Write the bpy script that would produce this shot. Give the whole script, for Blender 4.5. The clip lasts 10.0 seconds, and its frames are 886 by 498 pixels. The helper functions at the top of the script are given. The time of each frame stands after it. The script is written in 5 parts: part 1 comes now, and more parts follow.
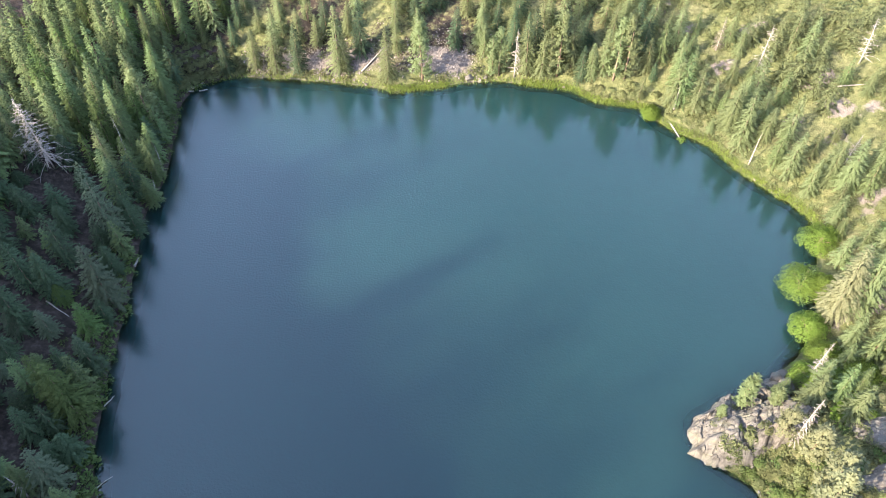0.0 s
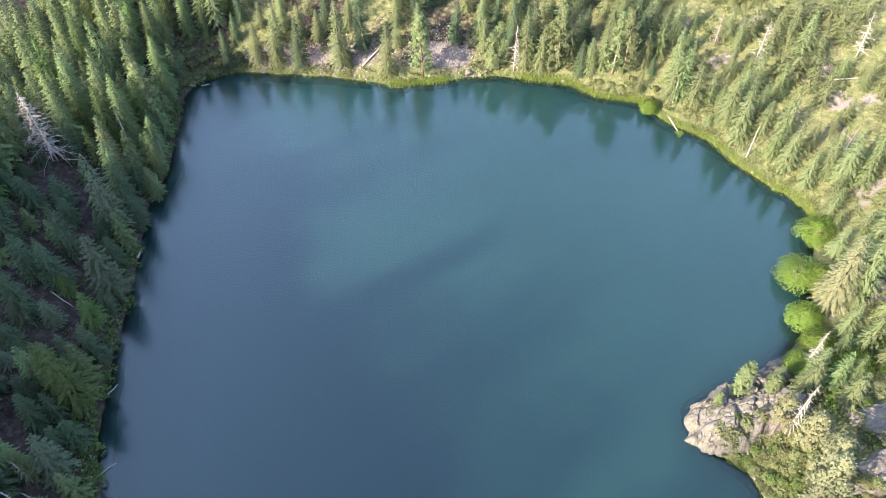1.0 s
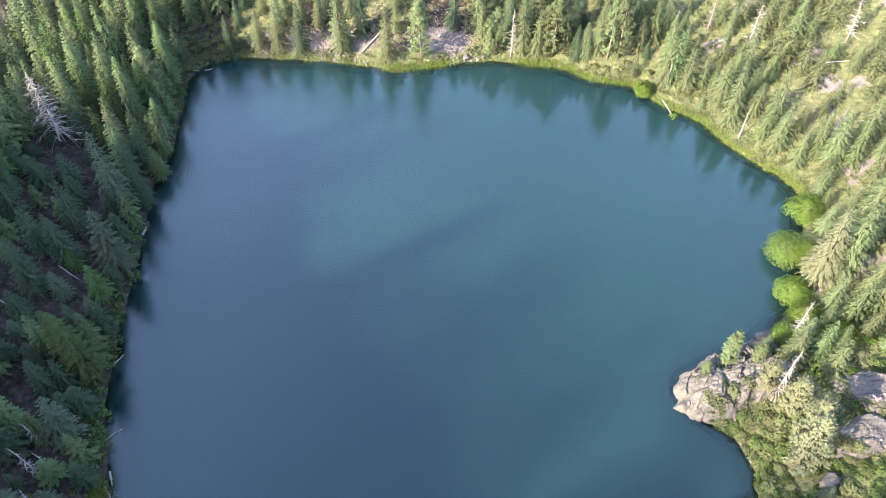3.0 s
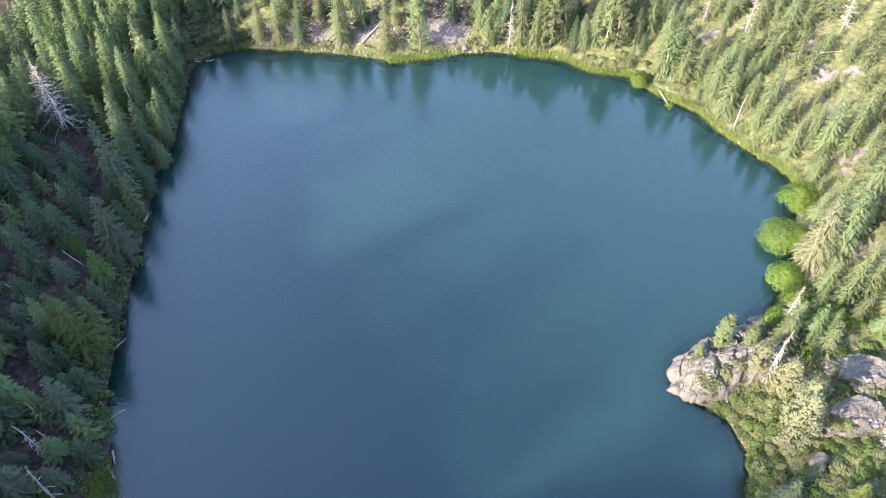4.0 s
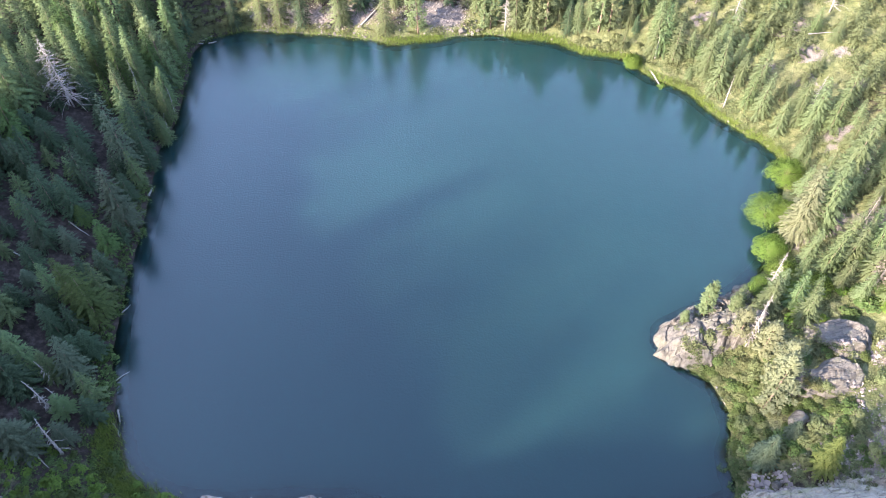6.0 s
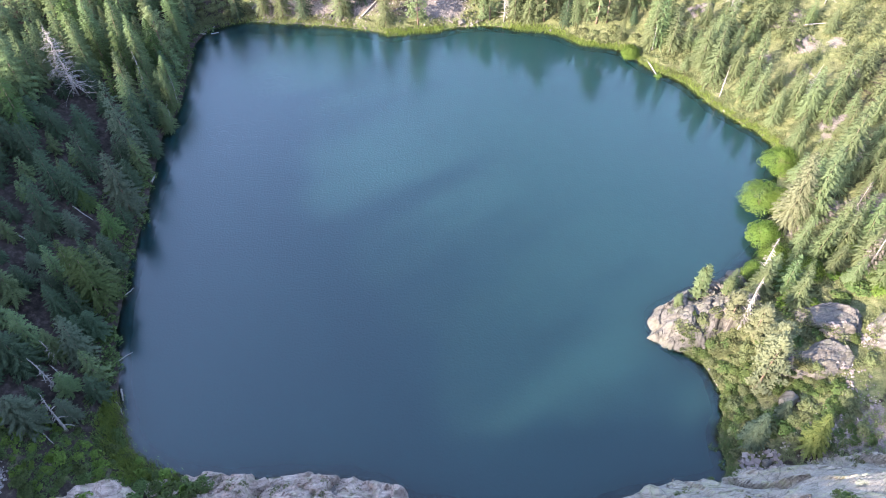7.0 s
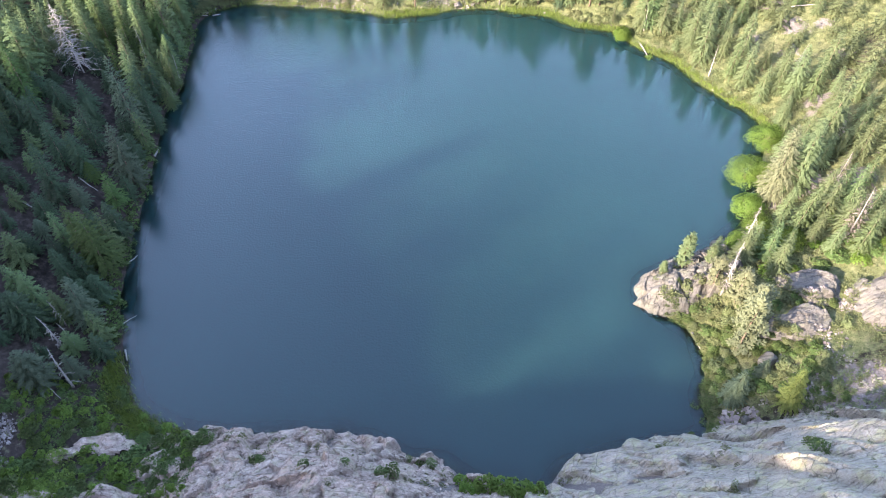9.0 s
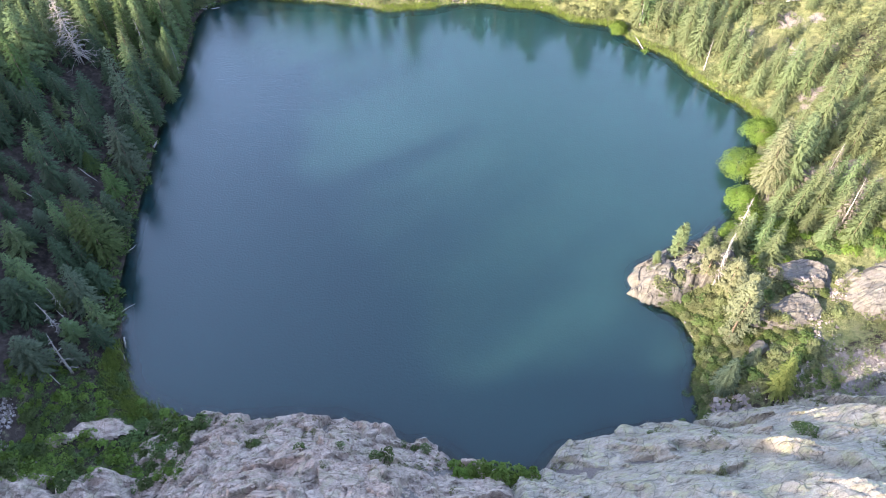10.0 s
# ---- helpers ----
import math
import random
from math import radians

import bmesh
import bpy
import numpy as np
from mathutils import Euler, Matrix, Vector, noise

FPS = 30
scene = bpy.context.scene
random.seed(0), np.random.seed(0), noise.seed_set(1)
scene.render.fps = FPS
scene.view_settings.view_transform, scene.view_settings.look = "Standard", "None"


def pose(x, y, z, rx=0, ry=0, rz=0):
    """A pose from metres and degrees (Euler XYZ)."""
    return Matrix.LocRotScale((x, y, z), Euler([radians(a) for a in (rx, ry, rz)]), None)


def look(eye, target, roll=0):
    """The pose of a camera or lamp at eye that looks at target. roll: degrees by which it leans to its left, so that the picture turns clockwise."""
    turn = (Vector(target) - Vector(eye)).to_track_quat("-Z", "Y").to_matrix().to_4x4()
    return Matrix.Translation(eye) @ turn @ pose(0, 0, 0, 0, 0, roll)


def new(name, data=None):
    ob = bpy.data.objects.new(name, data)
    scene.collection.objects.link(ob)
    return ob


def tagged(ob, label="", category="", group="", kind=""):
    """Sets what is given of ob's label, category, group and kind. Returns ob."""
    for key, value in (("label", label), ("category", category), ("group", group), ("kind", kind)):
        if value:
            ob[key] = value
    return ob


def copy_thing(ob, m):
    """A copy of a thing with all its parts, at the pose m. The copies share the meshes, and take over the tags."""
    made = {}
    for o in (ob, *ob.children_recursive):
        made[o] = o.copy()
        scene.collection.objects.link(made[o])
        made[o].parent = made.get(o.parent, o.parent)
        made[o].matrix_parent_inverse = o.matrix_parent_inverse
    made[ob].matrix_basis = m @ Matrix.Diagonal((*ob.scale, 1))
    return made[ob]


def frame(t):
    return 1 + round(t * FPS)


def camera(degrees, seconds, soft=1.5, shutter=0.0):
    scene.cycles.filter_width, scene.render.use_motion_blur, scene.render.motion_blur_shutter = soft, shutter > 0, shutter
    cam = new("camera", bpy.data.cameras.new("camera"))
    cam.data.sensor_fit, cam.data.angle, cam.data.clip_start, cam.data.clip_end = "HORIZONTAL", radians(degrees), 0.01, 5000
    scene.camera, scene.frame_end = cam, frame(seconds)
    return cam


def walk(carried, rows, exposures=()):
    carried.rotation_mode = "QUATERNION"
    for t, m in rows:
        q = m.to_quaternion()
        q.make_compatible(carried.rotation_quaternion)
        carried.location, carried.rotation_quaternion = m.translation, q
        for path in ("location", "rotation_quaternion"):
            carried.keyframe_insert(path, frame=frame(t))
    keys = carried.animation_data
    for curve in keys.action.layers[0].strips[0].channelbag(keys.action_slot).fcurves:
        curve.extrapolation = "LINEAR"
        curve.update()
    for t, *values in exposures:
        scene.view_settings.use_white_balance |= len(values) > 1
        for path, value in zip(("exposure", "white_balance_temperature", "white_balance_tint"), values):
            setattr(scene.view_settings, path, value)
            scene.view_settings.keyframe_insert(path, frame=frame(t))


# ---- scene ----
cam = camera(63.4, 10.0, soft=0.85)
PATH = [
    (0, (-0.235, -0.374, 110.213), (-0.232, 0.926, 108.693), 0.1),
    (0.5, (-0.061, -1.424, 110.176), (-0.06, -0.124, 108.656), -0.0),
    (1, (0.177, -2.546, 110.141), (0.175, -1.246, 108.621), -0.1),
    (1.5, (0.462, -3.809, 110.12), (0.457, -2.51, 108.6), -0.2),
    (2, (0.736, -5.171, 110.094), (0.729, -3.873, 108.572), -0.2),
    (2.5, (1.063, -6.593, 110.06), (1.054, -5.296, 108.538), -0.3),
    (4, (2.259, -11.215, 109.987), (2.243, -9.922, 108.461), -0.5),
    (4.5, (2.619, -12.779, 109.957), (2.6, -11.488, 108.429), -0.5),
    (5, (3.005, -14.419, 109.956), (2.984, -13.13, 108.427), -0.6),
    (5.5, (3.401, -16.098, 109.938), (3.379, -14.809, 108.409), -0.6),
    (6.8, (4.595, -20.518, 109.836), (4.567, -19.234, 108.303), -0.7),
    (7, (4.778, -21.215, 109.831), (4.748, -19.93, 108.298), -0.7),
    (7.5, (5.221, -22.959, 109.799), (5.19, -21.675, 108.266), -0.7),
    (8, (5.612, -24.739, 109.765), (5.578, -23.455, 108.232), -0.7),
    (8.5, (6.036, -26.55, 109.745), (6.002, -25.267, 108.211), -0.7),
    (9, (6.521, -28.262, 109.762), (6.486, -26.983, 108.225), -0.7),
    (9.5, (6.943, -29.495, 109.791), (6.908, -28.22, 108.25), -0.7),
    (10, (7.302, -30.384, 109.769), (7.268, -29.108, 108.229), -0.5),
]
walk(cam, [(t, look(eye, target, roll)) for t, eye, target, roll in PATH],
     exposures=[(0.0, 3.27, 7100, 13), (2.5, 3.28, 6750, 15.5), (4.5, 3.35, 6600, 17), (7.5, 3.38, 6550, 18), (10.0, 3.39, 6900, 16.5)])

# ---- world, sun, exposure ----
SUN_EL, SUN_AZ = 26.0, 36.0          # elevation; the light travels 36 degrees off +x towards +y
sun_way = Vector((-math.cos(radians(SUN_AZ)) * math.cos(radians(SUN_EL)), -math.sin(radians(SUN_AZ)) * math.cos(radians(SUN_EL)), math.sin(radians(SUN_EL))))
world = bpy.data.worlds.new("sky")
scene.world = world
world.use_nodes = True
wn = world.node_tree
sky = wn.nodes.new("ShaderNodeTexSky")
sky.sky_type, sky.sun_disc = "NISHITA", False
sky.sun_elevation, sky.sun_rotation = radians(SUN_EL), math.atan2(sun_way.x, sun_way.y)
sky.altitude, sky.air_density, sky.dust_density, sky.ozone_density = 1800, 1.0, 2.8, 0.4
wn.nodes["Background"].inputs["Strength"].default_value = 0.15
wn.links.new(sky.outputs[0], wn.nodes["Background"].inputs["Color"])
sun = new("sun", bpy.data.lights.new("sun", "SUN"))
sun.data.energy, sun.data.angle, sun.data.color = 3.05, radians(1.0), (1.0, 0.9, 0.74)
sun.matrix_world = look(sun_way * 400, (0, 0, 0))


# ---- materials ----
def mat(name, rough=0.8, spec=0.3):
    m = bpy.data.materials.new(name)
    m.use_nodes = True
    b = m.node_tree.nodes["Principled BSDF"]
    b.inputs["Roughness"].default_value = rough
    b.inputs["Specular IOR Level"].default_value = spec
    return m, m.node_tree.nodes, m.node_tree.links, b


def node(nodes, kind, **values):
    n = nodes.new("ShaderNode" + kind)
    for key, value in values.items():
        n.inputs[key.replace("_", " ")].default_value = value
    return n


def noise_at(nodes, links, scale, detail=4.0, rough=0.55, vector=None):
    n = node(nodes, "TexNoise", Scale=scale, Detail=detail, Roughness=rough)
    links.new(vector or place(nodes), n.inputs["Vector"])
    return n.outputs["Fac"]


def place(nodes):
    for n in nodes:
        if n.bl_idname == "ShaderNodeNewGeometry":
            return n.outputs["Position"]
    return nodes.new("ShaderNodeNewGeometry").outputs["Position"]


def ramp(nodes, links, fac, stops):
    r = nodes.new("ShaderNodeValToRGB")
    e = r.color_ramp.elements
    while len(e) < len(stops):
        e.new(0.5)
    for el, (p, c) in zip(e, stops):
        el.position = p
        el.color = (*c, 1) if len(c) == 3 else c
    links.new(fac, r.inputs[0])
    return r.outputs[0]


def mix(nodes, links, fac, a, b, kind="MIX"):
    m = nodes.new("ShaderNodeMix")
    m.data_type, m.blend_type = "RGBA", kind
    for socket, v in ((m.inputs[0], fac), (m.inputs[6], a), (m.inputs[7], b)):
        if isinstance(v, (int, float)):
            socket.default_value = v
        elif isinstance(v, tuple):
            socket.default_value = (*v, 1)
        else:
            links.new(v, socket)
    return m.outputs[2]


def calc(nodes, links, op, a, b=0.0):
    m = nodes.new("ShaderNodeMath")
    m.operation, m.use_clamp = op, op not in ("ADD", "SUBTRACT")
    for socket, v in zip(m.inputs, (a, b)):
        if isinstance(v, (int, float)):
            socket.default_value = v
        else:
            links.new(v, socket)
    return m.outputs[0]


def bump(nodes, links, b, height, strength, distance):
    n = node(nodes, "Bump", Strength=strength, Distance=distance)
    links.new(height, n.inputs["Height"])
    links.new(n.outputs[0], b.inputs["Normal"])


def attribute(nodes, name):
    a = nodes.new("ShaderNodeAttribute")
    a.attribute_name = name
    return a.outputs["Fac"]


def leaf_material(name, dark, light, through_light=0.3, hues=(0.036, 0.466)):
    """Foliage: hue by tree, shade by spray, light passing through."""
    m, n, l, b = mat(name, 0.7, 0.12)
    geo, info = n.new("ShaderNodeNewGeometry"), n.new("ShaderNodeObjectInfo")
    c = mix(n, l, geo.outputs["Random Per Island"], dark, light)
    hue = n.new("ShaderNodeHueSaturation")
    l.new(calc(n, l, "ADD", calc(n, l, "MULTIPLY", info.outputs["Random"], hues[0]), hues[1]), hue.inputs["Hue"])
    l.new(calc(n, l, "ADD", calc(n, l, "MULTIPLY", info.outputs["Random"], 0.4), 0.8), hue.inputs["Value"])
    hue.inputs["Saturation"].default_value = 0.95
    l.new(c, hue.inputs["Color"])
    l.new(hue.outputs[0], b.inputs["Base Color"])
    t = n.new("ShaderNodeBsdfTranslucent")
    l.new(hue.outputs[0], t.inputs[0])
    s = n.new("ShaderNodeMixShader")
    s.inputs[0].default_value = through_light
    l.new(b.outputs[0], s.inputs[1]), l.new(t.outputs[0], s.inputs[2])
    l.new(s.outputs[0], n["Material Output"].inputs[0])
    return m


def wood_material(name, dark, light, scale=6.0):
    m, n, l, b = mat(name, 0.85, 0.2)
    f = noise_at(n, l, scale)
    l.new(ramp(n, l, f, [(0.3, dark), (0.7, light)]), b.inputs["Base Color"])
    bump(n, l, b, f, 0.6, 0.05)
    return m


# fir greens split by light: FIR darkened for shade, lighter copies for sunlit trees
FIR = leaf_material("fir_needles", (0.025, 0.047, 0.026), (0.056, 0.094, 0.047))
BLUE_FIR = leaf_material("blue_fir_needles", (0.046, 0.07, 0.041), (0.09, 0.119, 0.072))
SUNNY_CONIFER = leaf_material("sunny_conifer_needles", (0.096, 0.131, 0.058), (0.138, 0.178, 0.084), 0.48)
LIT_FIR = leaf_material("lit_fir_needles", (0.055, 0.091, 0.037), (0.104, 0.152, 0.06))
PALE_PINE = leaf_material("pale_needles", (0.12, 0.138, 0.072), (0.178, 0.196, 0.11), 0.4)
GOLD = leaf_material("golden_needles", (0.1, 0.132, 0.03), (0.16, 0.19, 0.05), 0.4)
ALDER = leaf_material("alder_leaves", (0.055, 0.1, 0.014), (0.115, 0.178, 0.028), 0.38, (0.015, 0.488))
BRUSH = leaf_material("brush_leaves", (0.06, 0.08, 0.03), (0.14, 0.16, 0.072))
WILLOW = leaf_material("willow_leaves", (0.038, 0.068, 0.02), (0.088, 0.138, 0.04), 0.35)
SEDGE = leaf_material("sedge_blades", (0.08, 0.135, 0.022), (0.155, 0.22, 0.045), 0.4)
RUST = leaf_material("brown_needles", (0.11, 0.092, 0.072), (0.2, 0.175, 0.14), 0.2)
LIME = leaf_material("yellow_green_needles", (0.034, 0.066, 0.018), (0.072, 0.122, 0.034))
BARK = wood_material("bark", (0.08, 0.055, 0.04), (0.22, 0.16, 0.12))
SILVER = wood_material("weathered_wood", (0.14, 0.125, 0.115), (0.3, 0.274, 0.252), 3.0)

# granite with lichen, stain and cracks
def granite(name, low, mean, high, stain, lichen_tone, lichen_amount):
    m, n, l, b = mat(name, 0.85, 0.25)
    big, mid, fine = noise_at(n, l, 0.18, 5), noise_at(n, l, 1.3, 6, 0.68), noise_at(n, l, 8.0, 4, 0.7)
    g = ramp(n, l, mid, [(0.3, low), (0.48, mean), (0.68, high)])
    g = mix(n, l, ramp(n, l, big, [(0.42, (0, 0, 0)), (0.62, (0.6, 0.6, 0.6))]), g, stain)
    weather = ramp(n, l, noise_at(n, l, 0.42, 5, 0.6), [(0.44, (0, 0, 0)), (0.58, (0.55, 0.55, 0.55))])
    g = mix(n, l, weather, g, tuple(1.3 * v + 0.025 for v in low))
    lich = ramp(n, l, noise_at(n, l, 0.5, 7, 0.7), [(0.5, (0, 0, 0)), (0.6, (lichen_amount,) * 3)])
    g = mix(n, l, lich, g, lichen_tone)
    g = mix(n, l, ramp(n, l, fine, [(0.37, (0.4, 0.4, 0.4)), (0.53, (1, 1, 1))]), tuple(v * 0.7 for v in low), g)
    for scale, edge, depth in ((0.35, 0.02, 0.5), (1.3, 0.035, 0.9)):
        crack = node(n, "TexVoronoi", Scale=scale)
        crack.feature = "DISTANCE_TO_EDGE"
        warp = n.new("ShaderNodeVectorMath")
        warp.operation = "MULTIPLY_ADD"
        l.new(node(n, "TexNoise", Scale=0.9 if scale < 1 else 2.0, Detail=5.0).outputs["Color"], warp.inputs[0])
        warp.inputs[1].default_value = (2.6 / scale * 0.55,) * 3
        l.new(place(n), warp.inputs[2])
        l.new(warp.outputs[0], crack.inputs["Vector"])
        g = mix(n, l, 1.0, g, ramp(n, l, crack.outputs["Distance"], [(0.0, (depth,) * 3), (edge * 1.3, (1, 1, 1))]), "MULTIPLY")
    grain = n.new("ShaderNodeMapping")          # slanting joints in the rock
    grain.inputs["Rotation"].default_value = (0, 0, radians(-32))
    grain.inputs["Scale"].default_value = (0.28, 2.2, 0.9)
    l.new(place(n), grain.inputs["Vector"])
    seam = noise_at(n, l, 0.8, 6, 0.7, grain.outputs[0])
    g = mix(n, l, 1.0, g, ramp(n, l, seam, [(0.33, (0.38, 0.36, 0.35)), (0.46, (0.95, 0.95, 0.95)), (0.7, (1.2, 1.19, 1.17))]), "MULTIPLY")
    l.new(g, b.inputs["Base Color"])
    bump(n, l, b, calc(n, l, "ADD", mid, calc(n, l, "MULTIPLY", fine, 0.4)), 0.6, 0.2)
    return m


# GRANITE is darkened for sunlit rock; the cliff granites are lightened for shade
GRANITE = granite("grey_granite", (0.062, 0.056, 0.05), (0.096, 0.088, 0.079), (0.128, 0.118, 0.106), (0.105, 0.089, 0.078), (0.11, 0.108, 0.075), 0.6)
PALE_GRANITE = granite("pale_granite", (0.13, 0.115, 0.096), (0.255, 0.228, 0.19), (0.335, 0.302, 0.253), (0.27, 0.224, 0.176), (0.255, 0.25, 0.15), 0.75)
# pink is partly the rock's own, partly warmth added against blue shade
PINK_GRANITE = granite("pink_granite", (0.14, 0.108, 0.09), (0.335, 0.264, 0.221), (0.47, 0.38, 0.322), (0.32, 0.218, 0.174), (0.24, 0.222, 0.148), 0.55)

# ground: needle litter, dry grass, gravel; masks say where
GROUND, n, l, b = mat("ground", 0.95, 0.1)
f1, f2, f3 = noise_at(n, l, 0.15, 5), noise_at(n, l, 0.9, 6, 0.65), noise_at(n, l, 5.0, 3, 0.7)
litter = ramp(n, l, f2, [(0.3, (0.014, 0.011, 0.009)), (0.5, (0.031, 0.024, 0.021)), (0.72, (0.078, 0.06, 0.053))])
grass = ramp(n, l, f2, [(0.3, (0.04, 0.05, 0.02)), (0.52, (0.088, 0.097, 0.041)), (0.75, (0.165, 0.155, 0.085))])
stone = ramp(n, l, f3, [(0.3, (0.08, 0.068, 0.062)), (0.55, (0.15, 0.13, 0.12)), (0.75, (0.23, 0.205, 0.19))])
gmask = ramp(n, l, calc(n, l, "ADD", attribute(n, "grassy"), calc(n, l, "SUBTRACT", f2, 0.5)), [(0.4, (0, 0, 0)), (0.6, (1, 1, 1))])
smask = ramp(n, l, calc(n, l, "ADD", attribute(n, "stony"), calc(n, l, "MULTIPLY", calc(n, l, "SUBTRACT", f2, 0.5), 1.5)), [(0.42, (0, 0, 0)), (0.55, (1, 1, 1))])
c = mix(n, l, gmask, litter, grass)
c = mix(n, l, smask, c, stone)
c = mix(n, l, ramp(n, l, f1, [(0.3, (0.25, 0.25, 0.25)), (0.6, (0, 0, 0))]), c, (0.09, 0.07, 0.06))
l.new(c, b.inputs["Base Color"])
bump(n, l, b, calc(n, l, "ADD", f2, calc(n, l, "MULTIPLY", f3, 0.5)), 0.9, 0.4)

# stones of the scree
SCREE, n, l, b = mat("scree_stone", 0.9, 0.2)
info = n.new("ShaderNodeNewGeometry")
c = ramp(n, l, info.outputs["Random Per Island"], [(0.0, (0.1, 0.083, 0.08)), (0.5, (0.18, 0.152, 0.145)), (1.0, (0.28, 0.245, 0.23))])
l.new(mix(n, l, calc(n, l, "MULTIPLY", noise_at(n, l, 4.0), 0.5), c, (0.1, 0.085, 0.075)), b.inputs["Base Color"])

# water: green turbid body, clear in the shallows, sky on a rippled surface
WATER = bpy.data.materials.new("lake_water")
WATER.use_nodes = True
n, l = WATER.node_tree.nodes, WATER.node_tree.links
n.remove(n["Principled BSDF"])
body = node(n, "SubsurfaceScattering", Scale=13.0, Radius=(0.7, 1.0, 1.0))   # light spreads a few metres in the water
body.falloff = "BURLEY"
l.new(ramp(n, l, noise_at(n, l, 0.02, 3), [(0.35, (0.0054, 0.0207, 0.0222)), (0.65, (0.0064, 0.0238, 0.0244))]), body.inputs["Color"])
clear = node(n, "BsdfTransparent", Color=(0.5, 0.62, 0.5, 1))
gloss = node(n, "BsdfAnisotropic", Roughness=0.03)
fres = node(n, "Fresnel", IOR=1.6)
where = n.new("ShaderNodeSeparateXYZ")
l.new(place(n), where.inputs[0])
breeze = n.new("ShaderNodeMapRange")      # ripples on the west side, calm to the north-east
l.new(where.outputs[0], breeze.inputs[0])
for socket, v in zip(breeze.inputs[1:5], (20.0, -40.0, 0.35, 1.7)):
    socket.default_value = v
sheen_south = n.new("ShaderNodeMapRange")        # reflected sky weakened towards the south, set by position
l.new(where.outputs[1], sheen_south.inputs[0])
for socket, v in zip(sheen_south.inputs[1:5], (10.0, 100.0, 0.38, 1.0)):
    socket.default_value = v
# reflected sky strengthened towards the west by position, apart from the ripples
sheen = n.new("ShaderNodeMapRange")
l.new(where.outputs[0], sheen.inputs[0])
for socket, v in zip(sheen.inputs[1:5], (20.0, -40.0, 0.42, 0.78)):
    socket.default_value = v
sheen_level = calc(n, l, "MULTIPLY", sheen.outputs[0], sheen_south.outputs[0])
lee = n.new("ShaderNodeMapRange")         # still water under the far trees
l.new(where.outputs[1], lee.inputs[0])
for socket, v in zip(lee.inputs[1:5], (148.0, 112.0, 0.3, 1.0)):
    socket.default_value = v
rip = calc(n, l, "ADD", calc(n, l, "MULTIPLY", noise_at(n, l, 2.3, 2, 0.5), calc(n, l, "MULTIPLY", attribute(n, "wind"), calc(n, l, "MULTIPLY", breeze.outputs[0], lee.outputs[0]))), calc(n, l, "MULTIPLY", noise_at(n, l, 0.35, 2), 0.35))
bn = node(n, "Bump", Strength=1.0, Distance=0.085)
l.new(rip, bn.inputs["Height"])
l.new(bn.outputs[0], gloss.inputs["Normal"]), l.new(bn.outputs[0], fres.inputs["Normal"])
s1, s2 = n.new("ShaderNodeMixShader"), n.new("ShaderNodeMixShader")
l.new(attribute(n, "shallow"), s1.inputs[0])
l.new(body.outputs[0], s1.inputs[1]), l.new(clear.outputs[0], s1.inputs[2])
# multiplies the mirror strength, so the sky's sheen is set by place
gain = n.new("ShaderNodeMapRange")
l.new(sheen_level, gain.inputs[0])
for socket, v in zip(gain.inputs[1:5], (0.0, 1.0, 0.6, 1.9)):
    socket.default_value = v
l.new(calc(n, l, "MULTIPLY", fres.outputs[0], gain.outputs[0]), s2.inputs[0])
l.new(s1.outputs[0], s2.inputs[1]), l.new(gloss.outputs[0], s2.inputs[2])
l.new(s2.outputs[0], n["Material Output"].inputs[0])

# ---- the lie of the land ----
SHORE_WEST = [(-49.7, 31.8), (-52.4, 37.6), (-54.5, 43.5), (-56.4, 49), (-58.5, 60), (-59.4, 71), (-60, 79.4), (-61.4, 91), (-62.6, 105), (-61.6, 115), (-62.8, 131), (-64, 141.6), (-60.8, 148)]
SHORE_NORTH = [(-53.6, 151.2), (-47, 151.4), (-34, 150.2), (-23.3, 148.8), (-13.2, 146.1), (-6.2, 146.7), (0.9, 147.9), (10.9, 150), (21.5, 148.4), (30.6, 146.7), (38.3, 141.5), (48.9, 138.7)]
SHORE_EAST = [(52.4, 132.5), (61.4, 125.3), (67.1, 115.2), (76.9, 103.1), (76, 94), (72, 84), (69, 74), (62, 67), (55.3, 61.8), (48.7, 59), (42.4, 54.9), (42.8, 50), (48.4, 45.2), (50.4, 40), (50, 35), (48.2, 31)]
SHORE_SOUTH = [(48, 24.4), (42.4, 22.4), (33.4, 20.6), (24.2, 17.9), (20.2, 13.8), (10, 15), (4.4, 18.2), (-2, 19.4), (-8, 22.2), (-13.7, 23.3), (-24, 23.2), (-32, 22.8), (-40.3, 24.2), (-46.3, 27)]


def rounded(points, steps=4):
    p = np.array(points, float)
    a, b_, c_, d_ = np.roll(p, 1, 0), p, np.roll(p, -1, 0), np.roll(p, -2, 0)
    out = []
    for i in range(steps):
        t = i / steps
        out.append(0.5 * (2 * b_ + (c_ - a) * t + (2 * a - 5 * b_ + 4 * c_ - d_) * t * t + (3 * b_ - a - 3 * c_ + d_) * t ** 3))
    return np.stack(out, 1).reshape(-1, 2)


SHORE = rounded(SHORE_WEST + SHORE_NORTH + SHORE_EAST + SHORE_SOUTH)


def hash01(ix, iy, seed):
    h = np.sin(ix * 127.1 + iy * 311.7 + seed * 74.7) * 43758.5453
    return h - np.floor(h)


